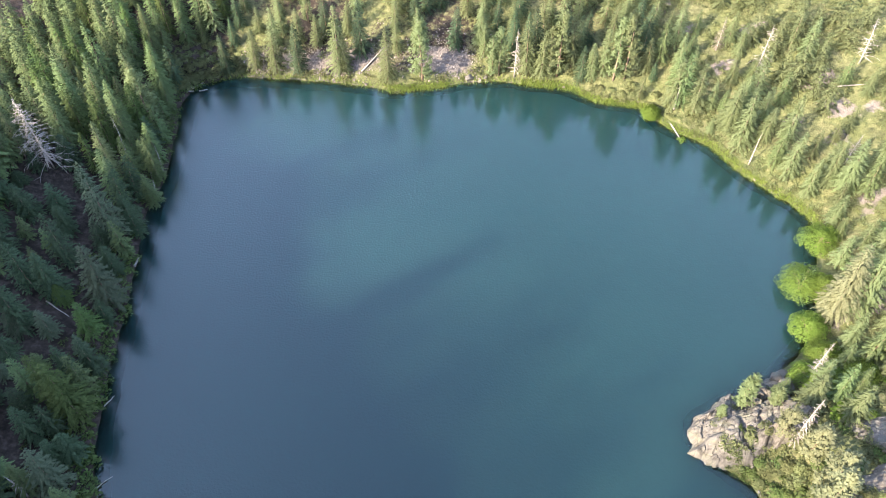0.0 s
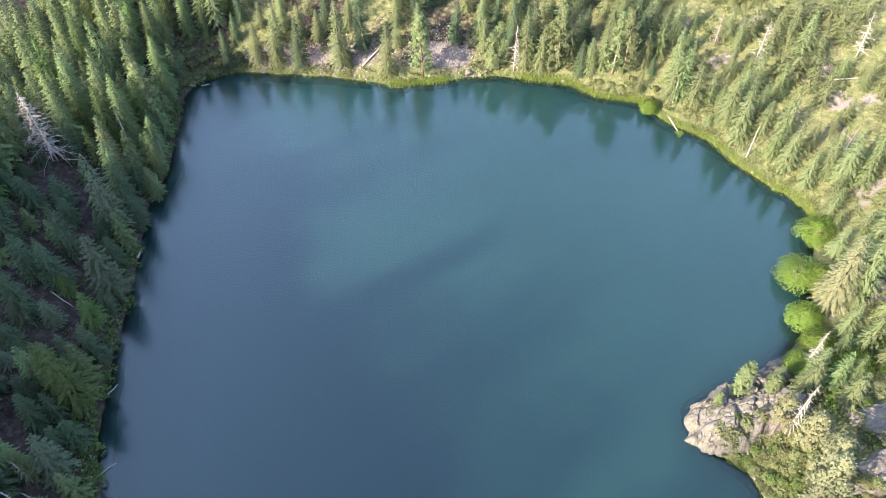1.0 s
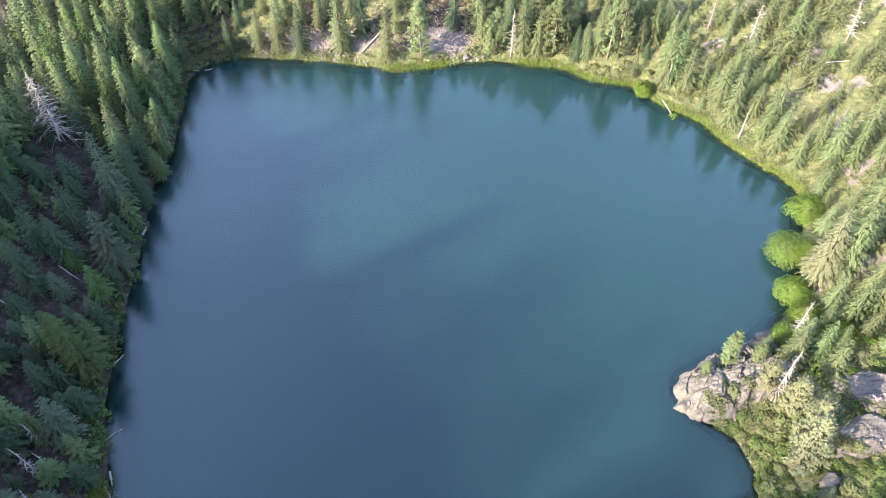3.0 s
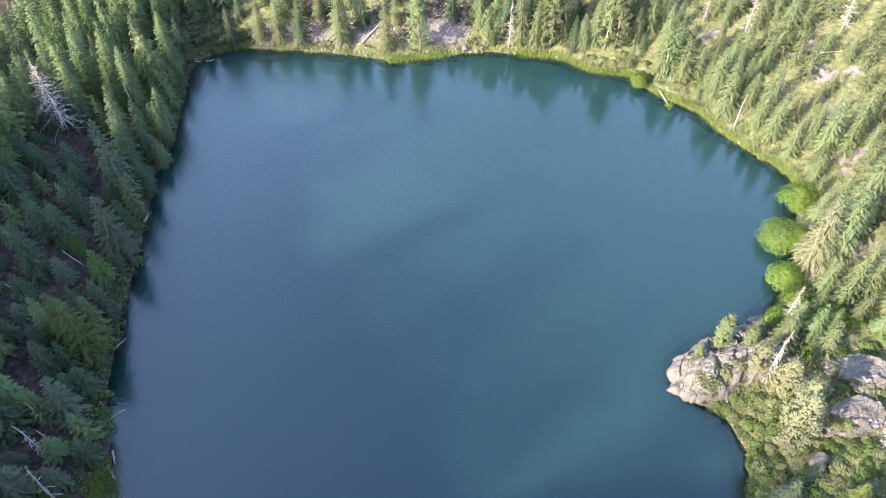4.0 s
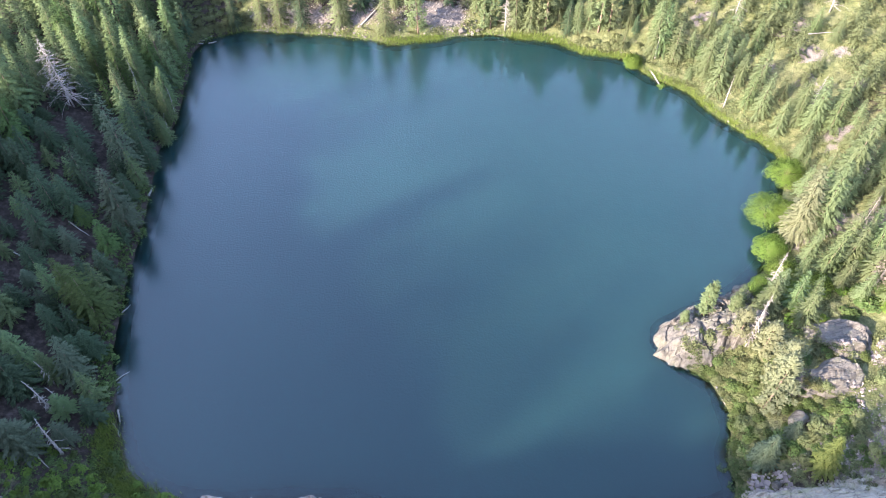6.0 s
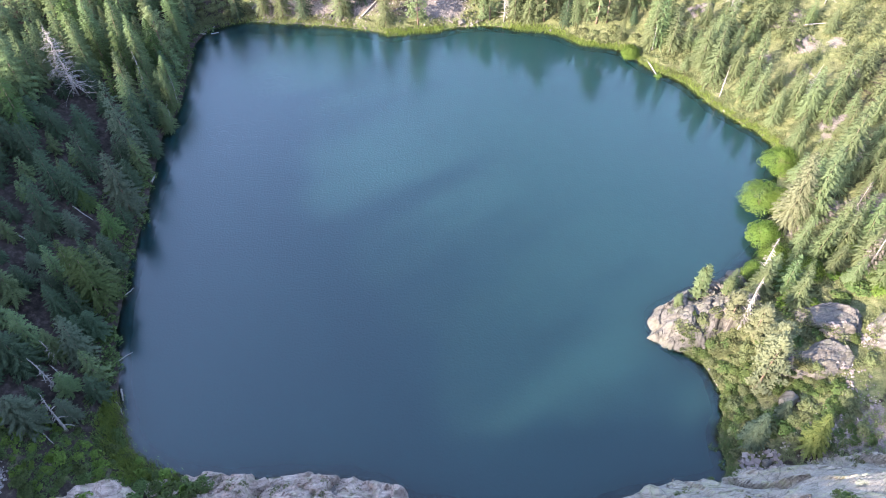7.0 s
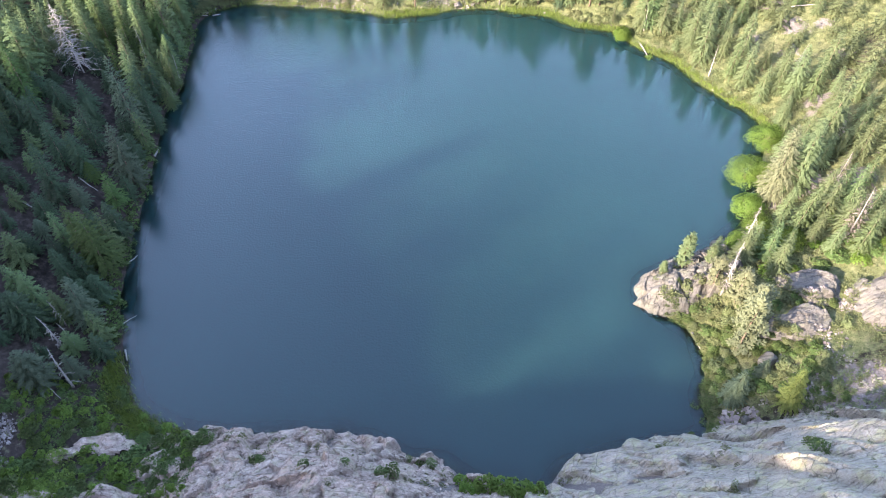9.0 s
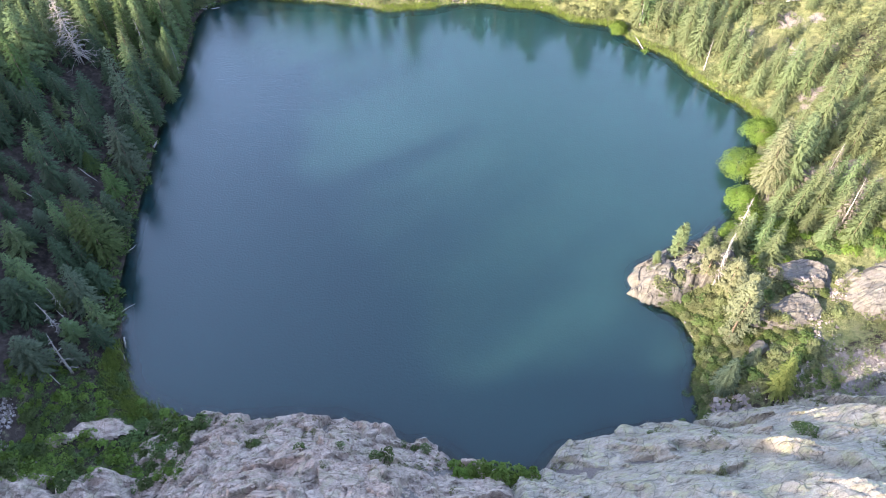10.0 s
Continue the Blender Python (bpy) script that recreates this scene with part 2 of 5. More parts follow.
def fbm(x, y, scale, octaves=4, seed=0):
    """Smooth noise in -1..1, vectorised."""
    total, amp, norm = 0.0, 1.0, 0.0
    for o in range(octaves):
        u, v = x / scale, y / scale
        i, j = np.floor(u), np.floor(v)
        fu, fv = u - i, v - j
        fu, fv = fu * fu * (3 - 2 * fu), fv * fv * (3 - 2 * fv)
        s = seed + o * 17
        low = hash01(i, j, s) * (1 - fu) + hash01(i + 1, j, s) * fu
        top = hash01(i, j + 1, s) * (1 - fu) + hash01(i + 1, j + 1, s) * fu
        total = total + amp * (2 * (low * (1 - fv) + top * fv) - 1)
        norm, amp, scale = norm + amp, amp * 0.5, scale * 0.5
    return total / norm


def line_distance(x, y, pts, closed):
    best, at = np.full(x.shape, 1e9), np.zeros(x.shape)
    inside = np.zeros(x.shape, bool)
    m = len(pts)
    for k in range(m if closed else m - 1):
        (ax, ay), (bx, by) = pts[k], pts[(k + 1) % m]
        dx, dy = bx - ax, by - ay
        t = np.clip(((x - ax) * dx + (y - ay) * dy) / (dx * dx + dy * dy + 1e-9), 0, 1)
        d = np.hypot(x - ax - t * dx, y - ay - t * dy)
        at = np.where(d < best, k + t, at)
        best = np.minimum(best, d)
        if closed and ay != by:
            inside ^= ((ay > y) != (by > y)) & (x < dx * (y - ay) / dy + ax)
    return best, at, inside


def off_shore(x, y):
    """Distance from the water's edge: above 0 on land."""
    d, _, inside = line_distance(x, y, SHORE, True)
    return np.where(inside, -d, d) + 0.5 * fbm(x, y, 3.0, 2, 5)


def ease(a, b, v):
    t = np.clip((v - a) / (b - a), 0, 1)
    return t * t * (3 - 2 * t)


RIDGE = [(-175, 150), (-150, 75), (-141, 42), (-130, 12), (-98, -45), (-88, -57), (-66, -84), (-20, -150)]
RIDGE_TOP = [18, 35, 68, 62, 65, 76, 103, 130]


def height(x, y):
    """The ground's height above the lake."""
    x, y = np.asarray(x, float), np.asarray(y, float)
    d = off_shore(x, y)
    steep = np.interp(x, [-60, -40, -28, -12, 5, 20, 34, 50, 70, 95], [0.28, 0.25, 0.6, 1.0, 1.15, 0.9, 1.1, 1.45, 1.1, 0.7])
    south = ease(27, 15, y + 0.12 * np.maximum(x - 45, 0))
    slope = 0.45 * (1 - south) + steep * south
    slope = slope + 0.1 * ease(145, 155, y) * ease(50, 30, x) - 0.2 * np.exp(-((x - 76) / 11) ** 2 - ((y - 44) / 12) ** 2)
    slope = slope - 0.2 * ease(102, 124, y) * ease(-72, -92, x) * ease(52, 20, x)       # the woods level out to the north-west
    land = slope * d * (1 - 0.1 * ease(0, 40, d)) + 0.12
    land = np.where(land > 45, 45 + 30 * np.tanh((land - 45) / 30), land)
    land = land + ease(2, 12, d) * 0.9 * fbm(x, y, 14.0, 4, 3) + ease(0.5, 4, d) * 0.25 * fbm(x, y, 3.0, 3, 8)
    rd, at, _ = line_distance(x, y, RIDGE, False)
    crest = np.interp(at, range(len(RIDGE_TOP)), RIDGE_TOP) - 1.25 * np.sqrt(rd * rd + 40) + 7
    land = np.maximum(land, crest + 5 * fbm(x, y, 13.0, 3, 9))
    bed = np.maximum(-0.55 * np.abs(d) + 0.12, -7.0)
    return np.where(d > 0, land, bed)
# ---- end of land ----


# ---- building helpers ----
rng = np.random.default_rng(7)


def mesh(name, verts, faces, material, smooth=False):
    me = bpy.data.meshes.new(name)
    me.from_pydata(np.asarray(verts, float).tolist(), [], np.asarray(faces).tolist() if isinstance(faces, np.ndarray) else faces)
    me.materials.append(material)
    if smooth:
        me.polygons.foreach_set("use_smooth", np.ones(len(me.polygons), bool))
    me.update()
    return me


def part(name, data, parent, label=""):
    ob = new(name, data)
    ob.parent = parent
    return tagged(ob, label)


def mask(me, name, values):
    me.attributes.new(name, "FLOAT", "POINT").data.foreach_set("value", np.asarray(values, np.float32))


def grid_faces(nx, ny):
    i = np.arange(nx * ny).reshape(ny, nx)
    return np.stack([i[:-1, :-1], i[:-1, 1:], i[1:, 1:], i[1:, :-1]], -1).reshape(-1, 4)


def tube(path, radii, sides=6):
    """Verts and faces of a tapered limb along a path."""
    path, radii = np.asarray(path, float), np.asarray(radii, float)
    ways = np.gradient(path, axis=0)
    ways /= np.linalg.norm(ways, axis=1)[:, None] + 1e-9
    ref = np.where(np.abs(ways[:, 2:3]) > 0.9, [[1.0, 0, 0]], [[0, 0, 1.0]])
    u = np.cross(ways, ref)
    u /= np.linalg.norm(u, axis=1)[:, None] + 1e-9
    v = np.cross(ways, u)
    a = np.linspace(0, 2 * np.pi, sides, endpoint=False)
    ring = path[:, None] + radii[:, None, None] * (np.cos(a)[None, :, None] * u[:, None] + np.sin(a)[None, :, None] * v[:, None])
    faces = []
    for k in range(len(path) - 1):
        for s in range(sides):
            t = (s + 1) % sides
            faces.append((k * sides + s, k * sides + t, (k + 1) * sides + t, (k + 1) * sides + s))
    faces.append(tuple(range(sides))[::-1])
    faces.append(tuple((len(path) - 1) * sides + s for s in range(sides)))
    return ring.reshape(-1, 3), faces


def joined(bits):
    verts, faces, k = [], [], 0
    for v, f in bits:
        verts.append(v)
        faces += [tuple(int(i) + k for i in face) for face in f]
        k += len(v)
    return np.concatenate(verts), faces


def sprays(at, way, size, width, sag, r):
    """Small kite-shaped leaf sprays: one quad each, folded a little."""
    m = len(at)
    way = way / (np.linalg.norm(way, axis=1)[:, None] + 1e-9)
    side = np.cross(way, np.array([[0, 0, 1.0]])) + r.normal(0, 0.35, (m, 3))
    side -= way * np.sum(side * way, 1)[:, None]
    side /= np.linalg.norm(side, axis=1)[:, None] + 1e-9
    size, width = size[:, None], width[:, None]
    mid = at + way * size * 0.45
    tip = at + way * size
    tip[:, 2] -= sag * size[:, 0]
    v = np.stack([at, mid - side * width, tip, mid + side * width], 1).reshape(-1, 3)
    return v, np.arange(4 * m).reshape(m, 4)


def needles(at, way, size, width, r):
    """Slim three-cornered sprays of needles."""
    m = len(at)
    way = way / (np.linalg.norm(way, axis=1)[:, None] + 1e-9)
    side = np.cross(way, np.array([[0, 0, 1.0]])) + r.normal(0, 0.4, (m, 3))
    side -= way * np.sum(side * way, 1)[:, None]
    side /= np.linalg.norm(side, axis=1)[:, None] + 1e-9
    size, width = size[:, None], width[:, None]
    tip = at + way * size - np.array([[0, 0, 0.18]]) * size
    return np.stack([at - side * width, at + side * width, tip], 1).reshape(-1, 3), np.arange(3 * m).reshape(m, 3)


def crown_normals(v, f):
    """Turns the sprays outwards and gives them normals that follow the crown's round form."""
    r = np.hypot(v[:, 0], v[:, 1])[:, None] + 0.15
    out = np.concatenate([v[:, :2] / r * 0.8, np.full((len(v), 1), 0.62)], 1)
    q = v[f]
    face = np.cross(q[:, 1] - q[:, 0], q[:, -1] - q[:, 0])
    face /= np.linalg.norm(face, axis=1)[:, None] + 1e-9
    back = np.sum(face * out[f[:, 0]], 1) < 0
    f, face = np.where(back[:, None], f[:, ::-1], f), np.where(back[:, None], -face, face)
    nrm = out
    nrm[f.ravel()] = 0.62 * out[f.ravel()] + 0.38 * np.repeat(face, f.shape[1], 0)
    return f, nrm / np.linalg.norm(nrm, axis=1)[:, None]


def crown_mesh(name, v, f, material):
    f, nrm = crown_normals(v, f)
    me = mesh(name, v, f, material, True)
    me.normals_split_custom_set_from_vertices(nrm.tolist())
    return me


def fir_crown(r, h, wide, whorls, low=0.06, gaps=0.08, full=1.0, per=9, fine=1.0):
    """Layered conifer crown: whorls of drooping fans of needles, longest low down, ragged at the rim."""
    at, way, size = [], [], []
    lean = r.uniform(0, 6.28)
    for k in range(whorls):
        u = (k + r.uniform(-0.3, 0.3)) / whorls
        u = min(max(u, 0.0), 0.99)
        z = h * (low + (0.985 - low) * u)
        reach = wide * ((1 - u) ** 0.85 * (0.7 + 0.3 * min(1, u * 6)) + 0.05) * r.uniform(0.88, 1.1)
        turn = r.uniform(0, 6.28)
        count = max(4, int(round(per * (1 - 0.4 * u))))
        for b in range(count):
            if r.random() < gaps:
                continue
            a = turn + 6.283 * b / count + r.normal(0, 0.16)
            L = reach * r.uniform(0.8, 1.14) * (1 + 0.1 * np.cos(a - lean))
            out = np.array([np.cos(a), np.sin(a), 0.0])
            across = np.array([-np.sin(a), np.cos(a), 0.0])
            rise, sag = r.uniform(0.0, 0.25) + 0.35 * u, r.uniform(0.4, 0.7) * (1 - 0.5 * u)
            n = max(2, int(L / 0.19 * full))
            for i in range(n):
                s = 0.18 + 0.8 * (i + r.uniform(0.1, 0.9)) / n
                p = out * L * s + np.array([0, 0, z + L * (rise * s - sag * s * s)])
                half = 0.95 * (1.12 - s)                  # the fan narrows to the bough's tip
                for sgn in (-1, 1):
                    at.append(p + across * sgn * 0.08 * L * (1 - s))
                    way.append(out * r.uniform(0.45, 0.95) + across * sgn * half * r.uniform(0.4, 1.7) + np.array([0, 0, r.normal(-0.05, 0.34)]))
                    size.append(r.uniform(0.32, 0.58) * (0.62 + 0.2 * min(1.6, L / 1.6)) * fine)
            at.append(out * L * 0.86 + np.array([0, 0, z + L * (rise * 0.86 - sag * 0.74)]))
            way.append(out + np.array([0, 0, rise - 1.5 * sag]))
            size.append((0.3 + 0.08 * L) * fine)
    at.append(np.array([0, 0, h * 0.955])), way.append(np.array([0, 0, 1.0])), size.append(h * 0.05)
    size = np.array(size)
    return needles(np.array(at), np.array(way), size, size * r.uniform(0.2, 0.32, len(size)), r)


def pine_crown(r, h, wide, limbs, low=0.3, tuft=22):
    """Open pine crown: limbs that end in tufts of needles."""
    at, way, size = [], [], []
    for k in range(limbs):
        u = (k + r.random()) / limbs
        z = h * (low + (0.97 - low) * u)
        reach = wide * np.sqrt(max(0.02, 1 - u ** 1.6)) * r.uniform(0.55, 1.1) * (0.65 + 0.35 * min(1, u * 5))
        a = k * 2.4 + r.normal(0, 0.4)
        out = np.array([np.cos(a), np.sin(a), 0.0])
        for s in np.arange(0.35, 1.01, 0.22):
            c = out * reach * s + np.array([0, 0, z + reach * (0.15 * s + 0.25 * s * s)]) + r.normal(0, 0.16, 3)
            for i in range(int(tuft * (0.5 + s * 0.6))):
                d = r.normal(0, 1, 3) + out * 0.6 + np.array([0, 0, 0.35])
                at.append(c + 0.12 * d), way.append(d), size.append(r.uniform(0.35, 0.62))
    size = np.array(size)
    return sprays(np.array(at), np.array(way), size, size * r.uniform(0.2, 0.32, len(size)), 0.05, r)


def leafy_dome(r, rx, ry, rz, clumps, leaves, leaf, floor_=0.05):
    """Broad-leaved crown: clumps on an uneven dome, gaps between."""
    d = r.normal(0, 1, (clumps, 3))
    d[:, 2] = np.abs(d[:, 2]) * 0.9 + floor_
    d /= np.linalg.norm(d, axis=1)[:, None]
    c = d * np.array([rx, ry, rz]) * r.uniform(0.55, 0.92, (clumps, 1))
    k = np.repeat(np.arange(clumps), leaves)
    e = r.normal(0, 1, (len(k), 3))
    e /= np.linalg.norm(e, axis=1)[:, None]
    e[:, 2] = np.abs(e[:, 2]) * 0.9 - 0.15
    big = min(rx, ry) * r.uniform(0.2, 0.36, clumps)[k][:, None]
    size = r.uniform(0.6, 1.3, len(k)) * leaf
    return sprays(c[k] + e * big, e + d[k] * 0.5 + r.normal(0, 0.5, e.shape), size, size * 0.42, 0.2, r)


def trunk_mesh(name, h, r0, material, r, bend=0.15, top=0.96):
    z = np.linspace(-0.4, h * top, 6)
    path = np.stack([bend * np.sin(z / h * 3 + r.uniform(0, 6)) * z / h, bend * np.cos(z / h * 2 + r.uniform(0, 6)) * z / h, z], 1)
    v, f = tube(path, r0 * (1 - 0.9 * np.linspace(0, 1, 6)), 6)
    return mesh(name, v, f, material, True)


def dead_limbs(r, h, wide, count, material, low=0.12, droop=0.5, twigs=2):
    """Bare limbs, one mesh each."""
    limbs = []
    for k in range(count):
        u = (k + r.random()) / count
        z = h * (low + (0.95 - low) * u)
        L = wide * (1 - u) ** 0.7 * r.uniform(0.35, 1.1) + 0.15
        a = r.uniform(0, 6.283)
        out = np.array([np.cos(a), np.sin(a), 0.0])
        s = np.linspace(0, 1, 4)[:, None]
        curve = out * L * s + np.array([0, 0, 1.0]) * (z + L * (0.15 * s - droop * s * s)) + r.normal(0, 0.05, (4, 3)) * s
        bits = [tube(curve, np.array([0.09, 0.07, 0.05, 0.02]) * (0.6 + 0.4 * L / wide), 3)]
        for i in range(twigs):
            q = curve[r.integers(1, 4)]
            e = q + (out * r.uniform(0.2, 0.6) + r.normal(0, 0.35, 3) - np.array([0, 0, 0.25])) * L * 0.35
            bits.append(tube([q, e], [0.04, 0.018], 3))
        v, f = joined(bits)
        limbs.append(mesh("branch", v, f, material))
    return limbs


ROCKS = []


def footing(spots):
    """The height of land or rock under each place."""
    x, y = np.array([s[0] for s in spots], float), np.array([s[1] for s in spots], float)
    z = height(x, y)
    for (x0, x1, y0, y1), level in ROCKS:
        k = (x > x0) & (x < x1) & (y > y0) & (y < y1)
        if k.any():
            z[k] = np.maximum(z[k], level(x[k], y[k]))
    return z


def ground_at(x, y):
    return float(footing([(x, y)])[0])


def plant(thing, spots, size):
    """Sets copies of a thing at (x, y, height) spots; the thing itself takes the first."""
    made = []
    for (x, y, h), z in zip(spots, footing(spots)):
        s = h / size
        girth = s ** 0.75 * rng.uniform(0.88, 1.12)
        m = pose(x, y, z - 0.1, rng.normal(0, 1.6), rng.normal(0, 1.6), rng.uniform(0, 360)) @ Matrix.Diagonal((girth, girth, s, 1))
        made.append(m)
    for m in made[1:]:
        copy_thing(thing, m)
    if made:
        thing.matrix_basis = made[0]


def tree(name, label, group, crown, trunk, limbs=None, category="tree", crown_label=""):
    top = tagged(new(name), label, category, group)
    part("trunk", trunk, top)
    if crown:
        part("crown", crown, top, crown_label)
    for limb in limbs or ():
        part("branch", limb, top)
    return top


# ---- ground and water ----
def spaced(lo, hi, step, far, grow=1.22):
    mid_ = np.arange(lo, hi + step / 2, step)
    out, s = [], step
    edge = 0.0
    while edge < far:
        s *= grow
        edge += s
        out.append(edge)
    out = np.array(out)
    return np.concatenate([lo - out[::-1], mid_, hi + out])


gx, gy = spaced(-125, 115, 1.0, 3500, 1.15), spaced(-20, 195, 1.0, 3500, 1.15)
X, Y = np.meshgrid(gx, gy)
X, Y = X.ravel(), Y.ravel()
Z = height(X, Y)
D = off_shore(X, Y)
away = np.hypot(X, Y - 80)
Z = np.where(away > 260, Z + 0.12 * (away - 260) * (0.6 + 0.4 * fbm(X, Y, 400.0, 3, 2)), Z)
ground_mesh = mesh("ground", np.stack([X, Y, Z], 1), grid_faces(len(gx), len(gy)), GROUND, True)
east = ease(40, 60, X) * ease(16, 26, Y)
north = ease(126, 134, Y) * ease(-62, -50, X)
southwest = ease(36, 26, Y) * ease(-75, -62, X) * ease(-30, -42, X)
shore_rim = ease(5, 1.5, D) * ease(-1, 0.3, D)
# little grass in the southwest: dark litter stands for shade between shrubs
grassy = np.clip((0.8 - 0.1 * ease(90, 105, Y)) * east + 0.6 * north + 0.4 * southwest + (0.2 + 0.7 * ease(-40, -20, X) - 0.25 * ease(100, 120, Y)) * shore_rim + 0.35 * fbm(X, Y, 16.0, 3, 21), 0, 1)
scree_here = np.exp(-((X + 26) / 13) ** 2 - ((Y - 154) / 4) ** 2) + np.exp(-((X - 1) / 9) ** 2 - ((Y - 154) / 4.5) ** 2) + np.exp(-((X + 45) / 7) ** 2 - ((Y - 155) / 3) ** 2)
patches = sum(np.exp(-((X - a) / 3.5) ** 2 - ((Y - b_) / 2.2) ** 2) for a, b_ in ((68, 145), (86, 119.5), (84, 134.6), (94.5, 125.5), (66, 28.5), (72, 30), (79, 31), (86, 33), (62.5, 157.6), (79, 126), (97, 116)))
stony_spots = ease(1.0, 3.0, D) * 0.62 * patches + ease(1.0, 3.0, D) * east * ease(0.1, 0.5, fbm(X, Y, 11.0, 4, 33)) * 0.75
stony = np.clip(0.75 * scree_here + stony_spots + ease(26, 18, Y) * (1 - southwest) + 0.8 * ease(0.2, -0.6, D) * np.maximum(north, 0.25), 0, 1)
gravel = ease(54, 60, X) * ease(21, 24, Y) * ease(39, 33, Y) * (0.55 + 0.5 * fbm(X, Y, 4.0, 3, 71))
grassy, stony = grassy * (1 - 0.6 * np.clip(gravel, 0, 1)), np.clip(stony + 0.62 * gravel, 0, 1)
mask(ground_mesh, "grassy", grassy)
mask(ground_mesh, "stony", stony)
tagged(new("ground", ground_mesh), "forest floor of needle litter, dry grass and gravel round the lake", "ground", kind="structure")

wx, wy = np.arange(-70, 84, 1.0), np.arange(8, 158, 1.0)
X, Y = np.meshgrid(wx, wy)
D = off_shore(X.ravel(), Y.ravel())
faces = grid_faces(len(wx), len(wy))
faces = faces[(D[faces] < 2.5).any(1)]
water_mesh = mesh("water", np.stack([X.ravel(), Y.ravel(), np.zeros(X.size)], 1), faces, WATER, True)
mask(water_mesh, "wind", 0.45 + 0.55 * ease(4, 15, -D))
mask(water_mesh, "shallow", 0.75 * np.exp(np.minimum(D, 0) * 0.55 / 0.8))
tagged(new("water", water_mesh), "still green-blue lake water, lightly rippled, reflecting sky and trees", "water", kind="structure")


# ---- rock ----
def facets(x, y, cell, seed, tilt=0.35, lift=0.5, stretch=(1.0, 1.0), crack=0.3, soft=0.03):
    """Broken blocks: each cell of a random mosaic has its own height and tilt."""
    r = np.random.default_rng(seed)
    u, v = x / stretch[0], y / stretch[1]
    u, v = u + 0.25 * cell * fbm(u, v, cell * 0.8, 2, seed), v + 0.25 * cell * fbm(u + 50, v, cell * 0.8, 2, seed + 3)
    i0, j0 = np.floor(u / cell), np.floor(v / cell)
    cells = []
    for di in (-1, 0, 1):
        for dj in (-1, 0, 1):
            ci, cj = i0 + di, j0 + dj
            px, py = (ci + hash01(ci, cj, seed)) * cell, (cj + hash01(ci, cj, seed + 1)) * cell
            zz = lift * hash01(ci, cj, seed + 2) + tilt * ((u - px) * (hash01(ci, cj, seed + 4) - 0.5) + (v - py) * (hash01(ci, cj, seed + 5) - 0.5)) * 2
            cells.append((np.hypot(u - px, v - py), zz))
    d = np.sort(np.stack([c_[0] for c_ in cells]), 0)
    w = [np.exp(-(c_[0] - d[0]) / (soft * cell)) for c_ in cells]
    z = sum(w_ * c_[1] for w_, c_ in zip(w, cells)) / sum(w)
    return z - crack * lift * np.exp(-((d[1] - d[0]) / (0.1 * cell)) ** 2)


def rock_face(name, label, x0, x1, y0, y1, step, cover, seed, rough=1.0, stretch=(1.6, 1.0), turn=0.35, base=0.1, fine=1.0, material=None, drop=2.2):
    """A mass of cracked granite lying on the land; cover(x, y) is 1 where it shows and falls to 0 at its rim."""
    ct, st = np.cos(turn), np.sin(turn)

    def level(x, y):
        u, v_ = x * ct + y * st, -x * st + y * ct
        c = cover(x, y)
        z = np.maximum(height(x, y), -1.2)
        z = z + base + rough * (facets(u, v_, 9.0, seed + 60, 0.3, 1.9, stretch, 0.12) - 0.15 + facets(u, v_, 4.2, seed, 0.4, 1.2, stretch, 0.2) + fine * (facets(u, v_, 1.7, seed + 20, 0.6, 0.65, stretch, 0.5) + facets(u, v_, 0.75, seed + 40, 0.6, 0.3, stretch, 0.6))) + 0.1 * fbm(x, y, 0.8, 2, seed)
        return np.where(c > 0, z - drop * (1 - ease(0, 0.5, c)), -9)

    ROCKS.append(((x0, x1, y0, y1), level))
    xs, ys = np.arange(x0, x1, step), np.arange(y0, y1, step)
    x, y = [a.ravel() for a in np.meshgrid(xs, ys)]
    c, z = cover(x, y), level(x, y)
    u, v_ = x * ct + y * st, -x * st + y * ct
    f = grid_faces(len(xs), len(ys))
    f = f[(c[f] > 0.02).all(1)]
    v = np.stack([x, y, z], 1)
    top = tagged(new(name), label, "rock")
    pieces = []
    # one slab for each stretch of the mosaic
    slab = (np.floor(u / (7.5 * stretch[0]) + 0.3 * fbm(u, v_, 14.0, 1, seed)) * 1000 + np.floor(v_ / 6.0 + 0.3 * fbm(u + 9, v_, 14.0, 1, seed)))[f[:, 0]]
    for key in np.unique(slab):
        g_ = f[slab == key]
        mark = np.arange(len(x))
        while True:                      # faces that hang together share the lowest mark
            low = mark[g_].min(1)
            if (mark[g_] == low[:, None]).all():
                break
            np.minimum.at(mark, g_.ravel(), np.repeat(low, 4))
        pieces += [g_[low == k] for k in np.unique(low)]
    for g_ in pieces:
        used, back = np.unique(g_, return_inverse=True)
        part("slab", mesh("slab", v[used], back.reshape(-1, 4), material or GRANITE), top)
    return top


def west_cliff(x, y):
    d = off_shore(x, y)
    left = ease(-42, -33, x + 3 * fbm(x, y, 6.0, 3, 4)) + ease(13, 9, y + 2 * fbm(x, y, 5.0, 3, 6)) * ease(-72, -60, x)
    return np.clip(left, 0, 1) * ease(0.6, 3.2, y + 1.4 * fbm(x, y, 4.0, 3, 24)) * ease(18, 13, x) * ease(-1.4, 1.0, d + 0.8 * fbm(x, y, 3.0, 2, 7))


